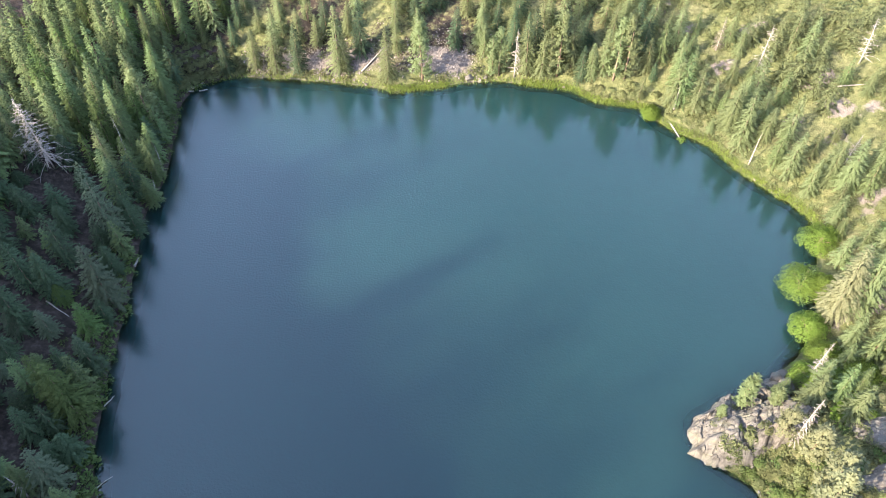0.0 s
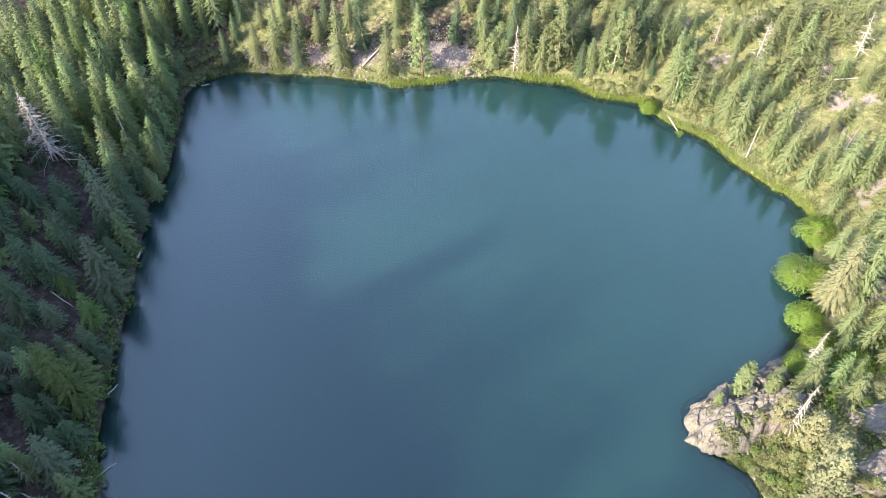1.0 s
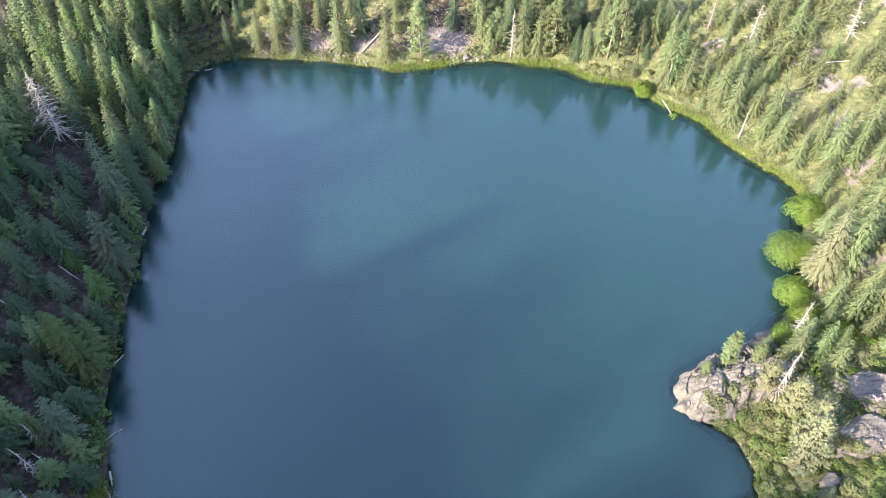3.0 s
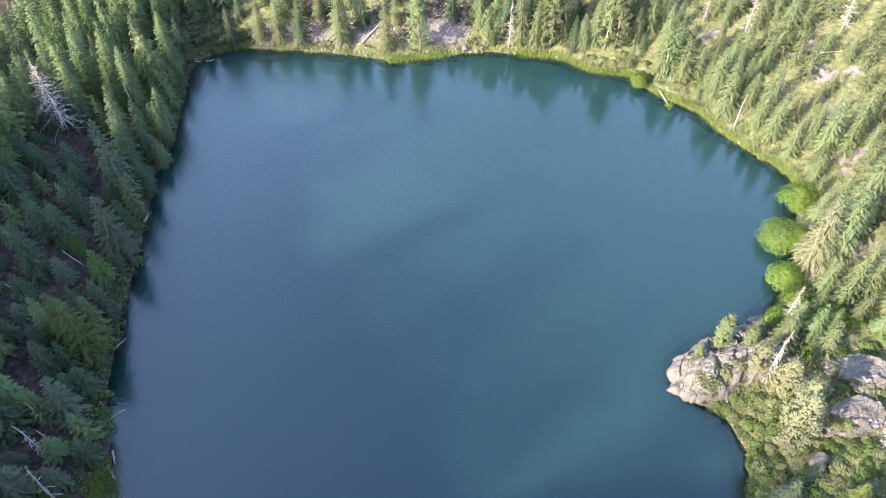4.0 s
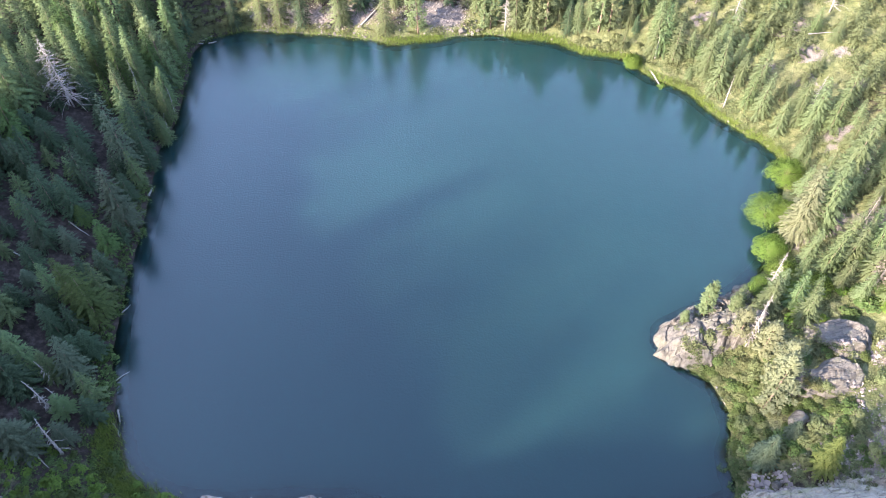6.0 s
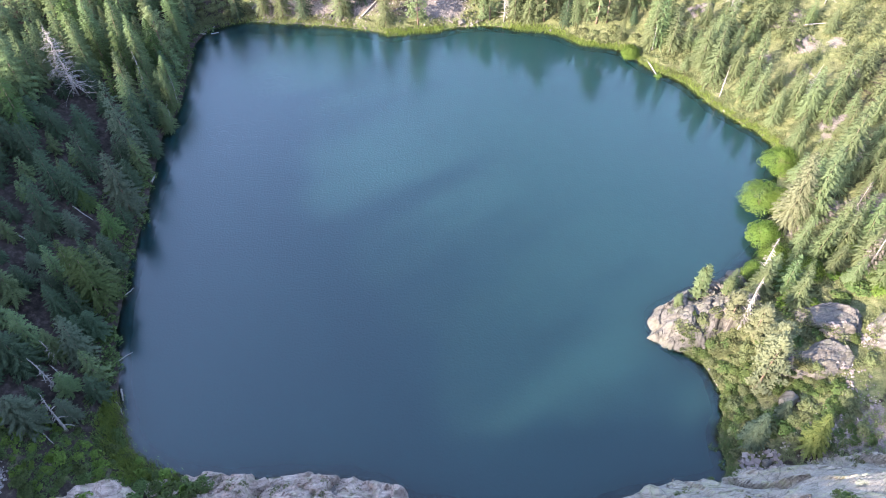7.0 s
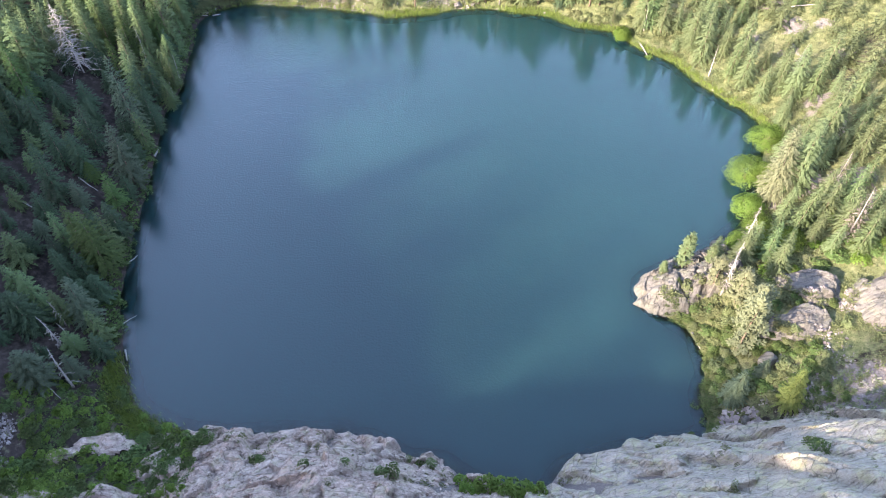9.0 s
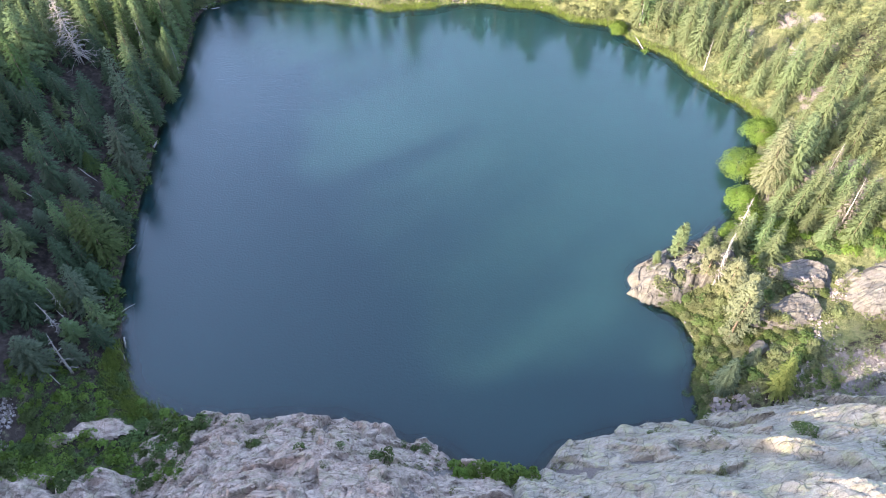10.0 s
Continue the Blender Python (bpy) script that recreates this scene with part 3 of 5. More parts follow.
def east_cliff(x, y):
    d = off_shore(x, y)
    return ease(15.5, 20, x) * ease(-4.4, -1.6, y + 1.4 * fbm(x, y, 4.0, 3, 25)) * ease(27, 22, y + 0.12 * (x - 45) + 1.5 * fbm(x, y, 6.0, 3, 14)) * ease(-1.4, 1.0, d + 0.8 * fbm(x, y, 3.0, 2, 17))


def oval(cx, cy, ax, ay, turn, seed, edge=0.45, ragged=0.42):
    def cover(x, y):
        ct, st = math.cos(turn), math.sin(turn)
        u, v = (x - cx) * ct + (y - cy) * st, -(x - cx) * st + (y - cy) * ct
        q = np.hypot(u / ax, v / ay) + ragged * fbm(x, y, 4.0, 4, seed)
        return np.clip((1.05 - q) / edge, 0, 1)
    return cover


rock_face("cliff", "pinkish-grey cracked granite cliff falling to the water", -72, 19, 0, 27, 0.22, west_cliff, 11, 1.1, (1.2, 1.0), 0.5, 0.5, 0.55, PINK_GRANITE)
rock_face("cliff", "pale grey granite slabs with lichen above the water", 15, 100, -5, 29, 0.27, east_cliff, 57, 1.05, (1.9, 0.85), -0.5, 1.0, 0.5, PALE_GRANITE)
rock_face("rock_outcrop", "pale sunlit granite point jutting into the lake", 38, 64, 42, 68, 0.22, oval(50.4, 54.4, 10.2, 5.8, 0.35, 5, 0.7), 23, 0.95, (1.5, 1.0), 0.6, 0.6, 0.55)
rock_face("rock_outcrop", "broken pale granite ledge above the water", 48, 64, 54, 67, 0.24, oval(56.0, 60.2, 5.2, 2.6, 0.5, 6), 27, 0.9, (1.3, 1.0), 0.4, 0.6, 0.8)
rock_face("rock_outcrop", "rounded pale granite hump among brush", 60, 82, 40, 62, 0.25, oval(70.2, 49.8, 6.4, 3.9, -0.6, 8, 0.8, 0.5), 29, 0.6, (1.6, 1.0), -0.5, 0.4, 0.4, None, 1.8)
rock_face("rock_outcrop", "flat pale granite slab among dry grass", 58, 78, 36, 50, 0.25, oval(66.6, 42.2, 7.0, 3.0, 0.15, 9, 0.8, 0.6), 31, 0.45, (1.8, 1.0), 0.2, 0.3, 0.8, None, 1.3)
rock_face("rock_outcrop", "large smooth granite dome on the slope", 72, 96, 35, 56, 0.25, oval(83.5, 45, 8.4, 6.0, 0.3, 12, 0.8, 0.5), 37, 0.7, (2.0, 1.0), 0.5, 0.5, 0.4, None, 1.8)
rock_face("rock_outcrop", "low grey slab showing through the corner's brush", -58, -42, 13, 25, 0.25, oval(-49, 19.8, 6.2, 2.0, 0.1, 15, 0.9, 0.7), 41, 0.4, (1.6, 1.0), 0.2, 0.15, 1.0, PINK_GRANITE, 0.7)
rock_face("rock_outcrop", "low grey slab showing through the corner's brush", -60, -48, 11, 22, 0.25, oval(-54.6, 16.6, 3.2, 1.4, 0.5, 16, 0.9, 0.7), 43, 0.4, (1.4, 1.0), 0.3, 0.15, 1.0, PINK_GRANITE, 0.7)


def stone_bits(r, n, xs, ys, sizes, keep=None):
    """Loose angular stones resting on the land."""
    box = np.array([(-1, -1, -1), (1, -1, -1), (1, 1, -1), (-1, 1, -1), (-1, -1, 1), (1, -1, 1), (1, 1, 1), (-1, 1, 1)], float)
    quads = np.array([(0, 3, 2, 1), (4, 5, 6, 7), (0, 1, 5, 4), (1, 2, 6, 5), (2, 3, 7, 6), (3, 0, 4, 7)])
    x, y = r.uniform(*xs, n), r.uniform(*ys, n)
    if keep is not None:
        k = keep(x, y) > r.random(n)
        x, y = x[k], y[k]
    n = len(x)
    z = np.maximum(footing(np.stack([x, y], 1)), -0.3)
    s = sizes[0] + (sizes[1] - sizes[0]) * r.random(n) ** 3
    a = r.uniform(0, 6.283, n)
    shape = box[None] * r.uniform(0.55, 1.0, (n, 8, 3)) * (s[:, None, None] * r.uniform(0.6, 1.0, (n, 1, 3)))
    shape[:, :, 2] *= 0.75
    tilt = r.normal(0, 0.3, (n, 1))
    ca, sa = np.cos(a)[:, None], np.sin(a)[:, None]
    px = shape[:, :, 0] * ca - shape[:, :, 1] * sa
    py = shape[:, :, 0] * sa + shape[:, :, 1] * ca
    pz = shape[:, :, 2] + tilt * px
    v = np.stack([px + x[:, None], py + y[:, None], pz + z[:, None] + 0.25 * s[:, None]], -1).reshape(-1, 3)
    f = (quads[None] + 8 * np.arange(n)[:, None, None]).reshape(-1, 4)
    return v, f


def stones(name, label, *args, material=None):
    v, f = stone_bits(*args)
    return tagged(new(name, mesh(name, v, f, material or SCREE)), label, "stones", kind="stuff")


r1 = np.random.default_rng(3)
stones("scree", "mauve-grey broken scree below the far trees", r1, 9500, (-58, 14), (148.5, 166), (0.08, 0.34),
       lambda x, y: np.exp(-((x + 26) / 12) ** 2 - ((y - 154) / 4.6) ** 2) + np.exp(-((x - 1) / 8) ** 2 - ((y - 154.5) / 5) ** 2) + 0.7 * np.exp(-((x + 45) / 6) ** 2 - ((y - 154.5) / 3) ** 2))
stones("shore_stones", "pale stones lining the water's edge", r1, 9000, (-66, 84), (100, 156), (0.15, 0.55), lambda x, y: 0.4 * ease(-58, -50, x) * np.exp(-((off_shore(x, y) - 0.2) / 0.5) ** 2))
stones("shore_stones", "tumbled pale granite stones by the water", r1, 110, (50.2, 55.5), (24, 27.5), (0.2, 0.6))
stones("rubble", "pale granite rubble on the slope", r1, 3600, (60, 92), (26.5, 41), (0.07, 0.34), lambda x, y: ease(0.0, 0.5, fbm(x, y, 5.0, 3, 2)))
stones("rubble", "grey stones strewn along the top of the slabs", r1, 2200, (56, 92), (22.5, 30), (0.06, 0.36), lambda x, y: ease(-0.2, 0.3, fbm(x, y, 4.0, 3, 29)), material=PALE_GRANITE)
stones("rubble", "white granite rubble between the outcrops", r1, 900, (67.5, 76), (44.2, 48.2), (0.07, 0.3), lambda x, y: ease(-0.2, 0.3, fbm(x, y, 4.0, 3, 5)))
stones("rubble", "grey rubble spilling from the woods", r1, 3000, (-70, -56), (13, 23), (0.08, 0.33), lambda x, y: ease(-0.1, 0.3, fbm(x, y, 5.0, 3, 6)))
stones("rubble", "small loose stones lying on the cliff", r1, 4500, (-42, 8), (4, 23.5), (0.06, 0.34), lambda x, y: (off_shore(x, y) > 0.5) * (0.12 + 0.75 * ease(-0.1, 0.35, fbm(x, y, 6.0, 3, 9))), material=PINK_GRANITE)
stones("rubble", "small loose stones lying on the pale slabs", r1, 1600, (18, 90), (3, 26), (0.06, 0.3), lambda x, y: (off_shore(x, y) > 0.8) * 0.7 * ease(0.1, 0.45, fbm(x, y, 7.0, 3, 19)), material=PALE_GRANITE)


def boulder(label, x, y, size, seed, sink=0.3, flat=0.7, material=None):
    bm = bmesh.new()
    bmesh.ops.create_icosphere(bm, subdivisions=3, radius=1)
    r = random.Random(seed)
    cuts = [(Vector((r.gauss(0, 1), r.gauss(0, 1), r.gauss(0.2, 0.8))).normalized(), r.uniform(0.6, 0.85)) for _ in range(9)]
    for v in bm.verts:
        for way, d in cuts:
            over = v.co.dot(way) - d
            if over > 0:
                v.co -= way * over * 0.9
        v.co *= 1 + 0.06 * noise.noise(v.co * 2.5 + Vector((seed, 0, 0)))
        v.co = Vector((v.co.x * size, v.co.y * size * 0.8, v.co.z * size * flat))
    me = bpy.data.meshes.new("boulder")
    bm.to_mesh(me), bm.free()
    me.materials.append(material or GRANITE)
    ob = new("boulder", me)
    ob.matrix_world = pose(x, y, max(ground_at(x, y), -0.2) + size * flat * (1 - sink) * 0.6, 0, 0, r.uniform(0, 360))
    return tagged(ob, label, "boulder")


boulder("rounded grey granite boulder among brush", 59.0, 35.3, 1.9, 3)
boulder("squarish pale boulder on the shore", 6.7, 150.0, 1.3, 4)
boulder("small pale boulder at the water's edge", 10.8, 150.4, 0.9, 14)
boulder("pale boulder in the grass of the slope", 86.3, 120.0, 1.7, 5)
boulder("pale boulder in the grass of the slope", 69.5, 145.0, 1.5, 6)
boulder("dark boulder standing in the scree", -29.3, 151.6, 1.2, 7)
boulder("grey boulder at the cliff's foot", 34.4, 19.6, 2.0, 8, 0.9, 0.6, PALE_GRANITE)
boulder("pale boulder by the water's edge", 59.0, 64.0, 1.6, 9)
boulder("pale boulder by the water's edge", 57.0, 62.9, 1.2, 10)
boulder("pale boulder by the shore stones", 53.6, 25.6, 1.0, 12)

# ---- trees ----
FIRS = [
    fir_crown(np.random.default_rng(11), 14, 3.0, 25, 0.04),
    fir_crown(np.random.default_rng(12), 14, 3.0, 26, 0.07, 0.14),
    fir_crown(np.random.default_rng(13), 14, 3.0, 24, 0.08, 0.12, 0.9, 8),
    fir_crown(np.random.default_rng(14), 14, 3.0, 25, 0.14, 0.18, 0.95, 8),
]
YOUNG = [fir_crown(np.random.default_rng(15 + k), 14, 3.2, 17, 0.04, 0.1, 0.6, 7, 1.6) for k in range(2)]
# single trees of the west bank: x, y, height of the tip above the lake, reach of the lowest boughs
WEST_DARK = [(-64.6, 101.2, 18.6, 3.0), (-70.5, 86.0, 18.9, 3.3), (-70.6, 78.9, 16.8, 3.4), (-74.8, 79.4, 18.9, 3.4), (-73.2, 70.7, 20.5, 3.3), (-73.0, 64.5, 13.9, 2.8),
             (-63.7, 63.4, 11.6, 2.2), (-67.6, 55.7, 11.7, 2.4), (-64.9, 51.5, 13.5, 2.6), (-62.4, 52.8, 11.6, 2.3), (-59.3, 49.3, 8.6, 3.0), (-72.3, 55.6, 13.2, 3.0),
             (-66.7, 39.7, 16.6, 4.4), (-60.8, 48.0, 9.0, 2.6), (-77.9, 111.4, 15.5, 3.0), (-66.8, 92.0, 11.0, 2.6), (-63.6, 87.0, 9.5, 2.6), (-65.5, 84.0, 8.5, 2.2), (-62.5, 98.0, 12.0, 2.5), (-84.1, 86.9, 20.0, 3.2), (-80.8, 85.6, 20.0, 3.2), (-76.2, 98.6, 14.0, 3.0), (-80.2, 95.4, 17.0, 3.2), (-84.6, 97.6, 17.0, 3.0), (-73.4, 94.0, 13.0, 2.6), (-84.4, 103.0, 13.0, 2.6), (-74.2, 106.4, 11.0, 2.4)]
WEST_GREEN = [(-67.6, 105.4, 17.0, 3.0), (-67.8, 59.0, 14.7, 2.6), (-62.4, 42.7, 13.0, 2.2), (-58.8, 36.6, 9.6, 2.6), (-66.5, 43.4, 17.3, 3.0), (-72.8, 53.0, 16.0, 3.4), (-91.2, 116.9, 20.0, 2.8), (-88.4, 103.6, 26.0, 4.8), (-61.4, 106.5, 9.0, 2.6),
              (-66.2, 112.6, 14.0, 2.8), (-63.8, 119.5, 12.0, 2.6)]
WEST_BLUE = [(-65.6, 95.1, 22.7, 4.2), (-62.1, 79.4, 18.1, 4.2), (-68.9, 70.4, 11.7, 2.5), (-73.5, 69.6, 12.4, 2.6), (-63.1, 68.0, 8.0, 1.6), (-72.8, 60.9, 10.4, 2.0), (-59.3, 43.5, 15.2, 3.6), (-61.9, 29.1, 15.2, 3.9), (-56.8, 31.6, 10.5, 2.4)]
WEST_LIME = [(-60.2, 55.8, 18.1, 4.4), (-63.4, 57.7, 17.6, 3.2), (-63.1, 71.9, 11.6, 2.9), (-69.0, 77.4, 9.6, 2.2)]
WEST_TREES = [(-88.5, 136.8, 16), (-90.8, 130.3, 16), (-75.5, 125.6, 15), (-78.8, 147.0, 15), (-82.8, 139.7, 15), (-78.5, 139.2, 17), (-85.2, 137.3, 14), (-87.5, 127.7, 15), (-73.3, 139.8, 13), (-92.8, 141.7, 16), (-74.8, 148.3, 14), (-90.5, 146.7, 15)]
WEST_TALL = [(-80.4, 124.8, 18), (-70.7, 150.8, 16), (-67.5, 140.9, 16), (-70.5, 123.6, 16)]
NORTH_TREES = [(-54.4, 152.2, 11.75), (-47.3, 153.0, 12.75), (-42.2, 152.6, 13.25), (-36.4, 152.5, 14.25), (-26.2, 151.2, 20), (-24.5, 151.8, 11.25), (-20.6, 155.5, 15.5), (-13.8, 148.3, 16.25), (-47.2, 162.1, 8), (3.1, 157.5, 12.0), (9.6, 158.4, 11.75), (10.4, 155.8, 9.75), (14.0, 162.4, 9), (18.0, 161.2, 10), (20.9, 151.2, 16.0), (22.9, 153.6, 15.25), (24.4, 150.0, 14.5), (32.2, 151.8, 16.0), (34.2, 148.2, 10.5), (36.6, 147.8, 10.5), (34.0, 155.0, 11.5), (36.0, 156.7, 10), (39.5, 148.7, 12.5), (47.7, 141.4, 7.25), (51.4, 145.7, 5.25), (49.8, 147.8, 10.5), (-12.0, 159.4, 10), (-52.3, 163.6, 10), (-41.1, 162.2, 11)]
NORTH_PINES = [(-5.1, 148.9, 17.5), (14.1, 151.2, 13.5), (12.3, 151.0, 11.5), (28.6, 150, 18.5), (26.5, 150, 14.5), (42.0, 146.5, 17.0), (44.7, 146.6, 18.5), (-34.5, 164.3, 12)]
EAST_TREES = [(54.4, 137.2, 14.5), (56.2, 137.4, 15.0), (58.9, 134.1, 14.25), (62.7, 134.5, 8.25), (65.0, 132.9, 6.75), (61.9, 128.3, 4.5), (74.3, 113.1, 12.75), (72.3, 116.4, 11.0), (81.7, 145.6, 12.5), (84.3, 142.6, 11.0), (90.0, 132.9, 7.25), (69.2, 151.3, 9.5), (70.8, 146.9, 9.5), (72.2, 139.6, 7.5), (87.9, 141.1, 8.0), (93.2, 128.3, 7.5), (62.6, 156.0, 6.75), (56.4, 157.4, 7.5), (88.4, 81.1, 13.25), (72.6, 65.5, 13.5), (64.8, 53.7, 11), (75.9, 58.1, 7.75), (87.0, 104.6, 12.75), (89.3, 86.8, 9.5), (81.3, 111.1, 10.0), (80.1, 56.9, 12), (79.3, 62.4, 12.5)]
EAST_TALL = [(65.4, 128.2, 14), (66.9, 122.9, 17.5), (81.2, 109.2, 13), (83.9, 107.0, 14), (82.3, 86.0, 22), (75.5, 77.0, 19.5)]

taken = [(x, y) for group_ in (WEST_DARK, WEST_GREEN, WEST_BLUE, WEST_LIME, WEST_TREES, WEST_TALL, NORTH_TREES, NORTH_PINES, EAST_TREES, EAST_TALL) for x, y, *_ in group_]


def scatter(n, xs, ys, gap, keep, tall, seed):
    """Random tree places with a least distance from one another and from those already set."""
    r = np.random.default_rng(seed)
    x, y = r.uniform(*xs, n), r.uniform(*ys, n)
    k = keep(x, y) > r.random(n)
    out = []
    for a, b_ in zip(x[k], y[k]):
        if all((a - p) ** 2 + (b_ - q) ** 2 > gap * gap for p, q in taken):
            taken.append((a, b_))
            out.append((float(a), float(b_), float(r.uniform(*tall))))
    return out


def west_wood(x, y):
    d = off_shore(x, y)
    glade = np.hypot((x + 78.5) / 4, (y - 106) / 5) > 1          # round the silver dead tree
    corner = np.hypot((x + 60) / 9, (y - 152) / 7) > 1           # open shrubs in the lake's corner
    return corner * glade * (d > 0.5) * (d < 42) * ease(27, 34, y - 0.2 * (x + 60))


def north_wood(x, y):
    d = off_shore(x, y)
    return (np.hypot((x + 60) / 9, (y - 152) / 7) > 1) * (d > 7) * (d < 45) * (0.25 + 0.75 * ease(18, 40, np.abs(x + 12)))


def east_wood(x, y):
    d = off_shore(x, y)
    thin = 0.4 + 0.6 * ease(105, 92, y) * ease(58, 66, y) + 0.5 * ease(12, 7, d)
    return (d > 2.5) * (d < 42) * thin * ease(52, 58, y)


west_rim = scatter(1500, (-66, -50), (36, 147), 3.4, lambda x, y: (off_shore(x, y) > 1.3) * (off_shore(x, y) < 3.6), (7, 12.5), 21)
west_low = scatter(2500, (-84, -55), (34, 108), 4.4, lambda x, y: west_wood(x, y) * (off_shore(x, y) < 21), (4.5, 8.5), 22)
west_all = scatter(7000, (-116, -55), (26, 168), 3.6, lambda x, y: west_wood(x, y) * ((off_shore(x, y) > 20) | (y > 106)), (7.5, 16), 1)
north_all = scatter(1500, (-64, 52), (152, 195), 3.7, north_wood, (8, 13), 2)
east_all = scatter(1500, (52, 118), (54, 170), 3.6, east_wood, (7, 14), 3)


def near_shore(spots, most):
    """The trees nearest the water, and the rest."""
    d = off_shore(np.array([s[0] for s in spots]), np.array([s[1] for s in spots]))
    order = np.argsort(d)
    return [spots[i] for i in order[:most]], [spots[i] for i in order[most:]]


west_fill, west_back = near_shore(west_all, 70)
north_fill, north_back = near_shore(north_all, 35)
east_fill, east_back = near_shore(east_all, 50)
trees_dealt = {k: [] for k in range(4)}
for k, spot in enumerate(WEST_TREES + west_fill):
    trees_dealt[(k * 7 + k // 5) % 4].append(spot)


def fir(k, group, label, material=None):
    r = np.random.default_rng(100 + k)
    v, f = (FIRS + YOUNG)[k % 6]
    crown = crown_mesh("crown", v, f, material or FIR)
    return tree("fir_tree", label, group, crown, trunk_mesh("trunk", 14, 0.17, BARK, r, 0.1, 0.8))


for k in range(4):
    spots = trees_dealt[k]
    plant(fir(k, "firs of the west bank", "dark green conical fir in the dense bank forest, darkened further for shade", FIR), [s for s in spots if s[1] < 92], 14)
    # bank firs beyond y 92 get lighter needles, the sun put into their colour
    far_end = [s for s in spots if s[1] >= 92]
    plant(fir(k, "firs of the west bank's far end", "green conical fir, lightened for the sun on its top", LIT_FIR), far_end[0::2], 13)
    plant(fir(k + 1, "firs of the west bank's far end", "yellow-green fir of the sunlit woods", SUNNY_CONIFER if k % 2 else LIME), far_end[1::2], 13)


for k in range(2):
    plant(fir(4 + k, "young firs of the west bank", "young dark green fir filling a gap in the bank forest", FIR if k else LIT_FIR), (west_rim + west_low)[k::2], 14)


def stand(k, spots, group, label, material):
    """Single firs set by the height of the tip and the reach of the boughs."""
    thing, ms = fir(k, group, label, material), []
    for (x, y, tip, reach), z in zip(spots, footing(spots)):
        ms.append(pose(x, y, z - 0.2, rng.normal(0, 1), rng.normal(0, 1), rng.uniform(0, 360)) @ Matrix.Diagonal((reach / 3.0, reach / 3.0, (tip - z + 0.2) / 14, 1)))
    for m in ms[1:]:
        copy_thing(thing, m)
    thing.matrix_basis = ms[0]


for k, (spots, label, material) in enumerate(((WEST_DARK, "dark green conical fir of the shaded west bank", FIR), (WEST_GREEN, "mid-green fir of the west bank", LIT_FIR),
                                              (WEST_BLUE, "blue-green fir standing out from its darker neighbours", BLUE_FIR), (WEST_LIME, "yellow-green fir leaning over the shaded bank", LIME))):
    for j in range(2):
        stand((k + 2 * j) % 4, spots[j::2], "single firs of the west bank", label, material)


def tall_fir(seed, h, wide, group, label, material, spots):
    r = np.random.default_rng(seed)
    v, f = fir_crown(r, h, wide, int(h * 1.7), 0.04, 0.06, 1.0, 11)
    plant(tree("fir_tree", label, group, crown_mesh("crown", v, f, material), trunk_mesh("trunk", h, 0.22, BARK, r, 0.15, 0.8)), spots, h)


tall_fir(401, 17, 3.6, "tall firs of the west bank", "tall green fir rising above its neighbours", LIT_FIR, WEST_TALL)
# the brighter needles put the far shore's sun into these firs' colour
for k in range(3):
    plant(fir(k, "firs of the north bank", "slender sunlit fir behind the far shore", SUNNY_CONIFER if k else FIR), (NORTH_TREES + north_fill)[k::3], 14)
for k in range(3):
    plant(fir((k + 1) % 4, "firs of the east slope", "sunlit yellow-green fir on the open slope", SUNNY_CONIFER if k != 1 else LIT_FIR), (EAST_TREES + east_fill)[k::3], 14)
tall_fir(404, 18, 3.9, "tall firs of the east slope", "tall broad sunlit fir on the slope", SUNNY_CONIFER, EAST_TALL)
tall_fir(405, 20, 4.9, "pale firs", "broad pale grey-green fir behind the alders", PALE_PINE, [(72.0, 76.8, 20)])


def pine(seed, h, wide, limbs, low, group, label, material=SUNNY_CONIFER):
    r = np.random.default_rng(seed)
    v, f = pine_crown(r, h, wide, limbs, low)
    top = tree("pine_tree", label, group, crown_mesh("crown", v, f, material), trunk_mesh("trunk", h, 0.26, BARK, r, 0.3),
               dead_limbs(r, h, wide * 0.6, 6, BARK, 0.1, 0.1, 0))
    return top


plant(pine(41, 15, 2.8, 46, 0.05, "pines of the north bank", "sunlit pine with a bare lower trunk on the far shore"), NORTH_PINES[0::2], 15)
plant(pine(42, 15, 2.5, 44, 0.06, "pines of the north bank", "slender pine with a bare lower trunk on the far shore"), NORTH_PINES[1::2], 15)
plant(pine(43, 17, 3.8, 44, 0.2, "pines of the west bank", "broad yellow-green pine leaning over the bank"), [(-66.5, 128.5, 17)], 17)
plant(pine(44, 8, 1.5, 24, 0.12, "pines of the rock point", "small sunlit pine on the granite point"), [(49.6, 57.8, 9.0), (53.9, 56.6, 5.0), (45.4, 55.4, 3.6)], 8)
for spot, wide, seed in (((55.4, 38.6, 15.5), 4.0, 45), ((57.6, 42.6, 12.5), 3.4, 49), ((56.8, 48.0, 9.0), 3.2, 50), ((53.4, 51.0, 7.5), 2.8, 52)):
    r2 = np.random.default_rng(seed)
    v2, f2 = pine_crown(r2, spot[2], wide, int(spot[2] * 4.4), 0.06, 20)
    plant(tree("pine_tree", "broad pale yellow-green conifer on the rocky shore", "conifers of the rock point", crown_mesh("crown", v2, f2, PALE_PINE), trunk_mesh("trunk", spot[2], 0.3, BARK, r2)), [spot], spot[2])
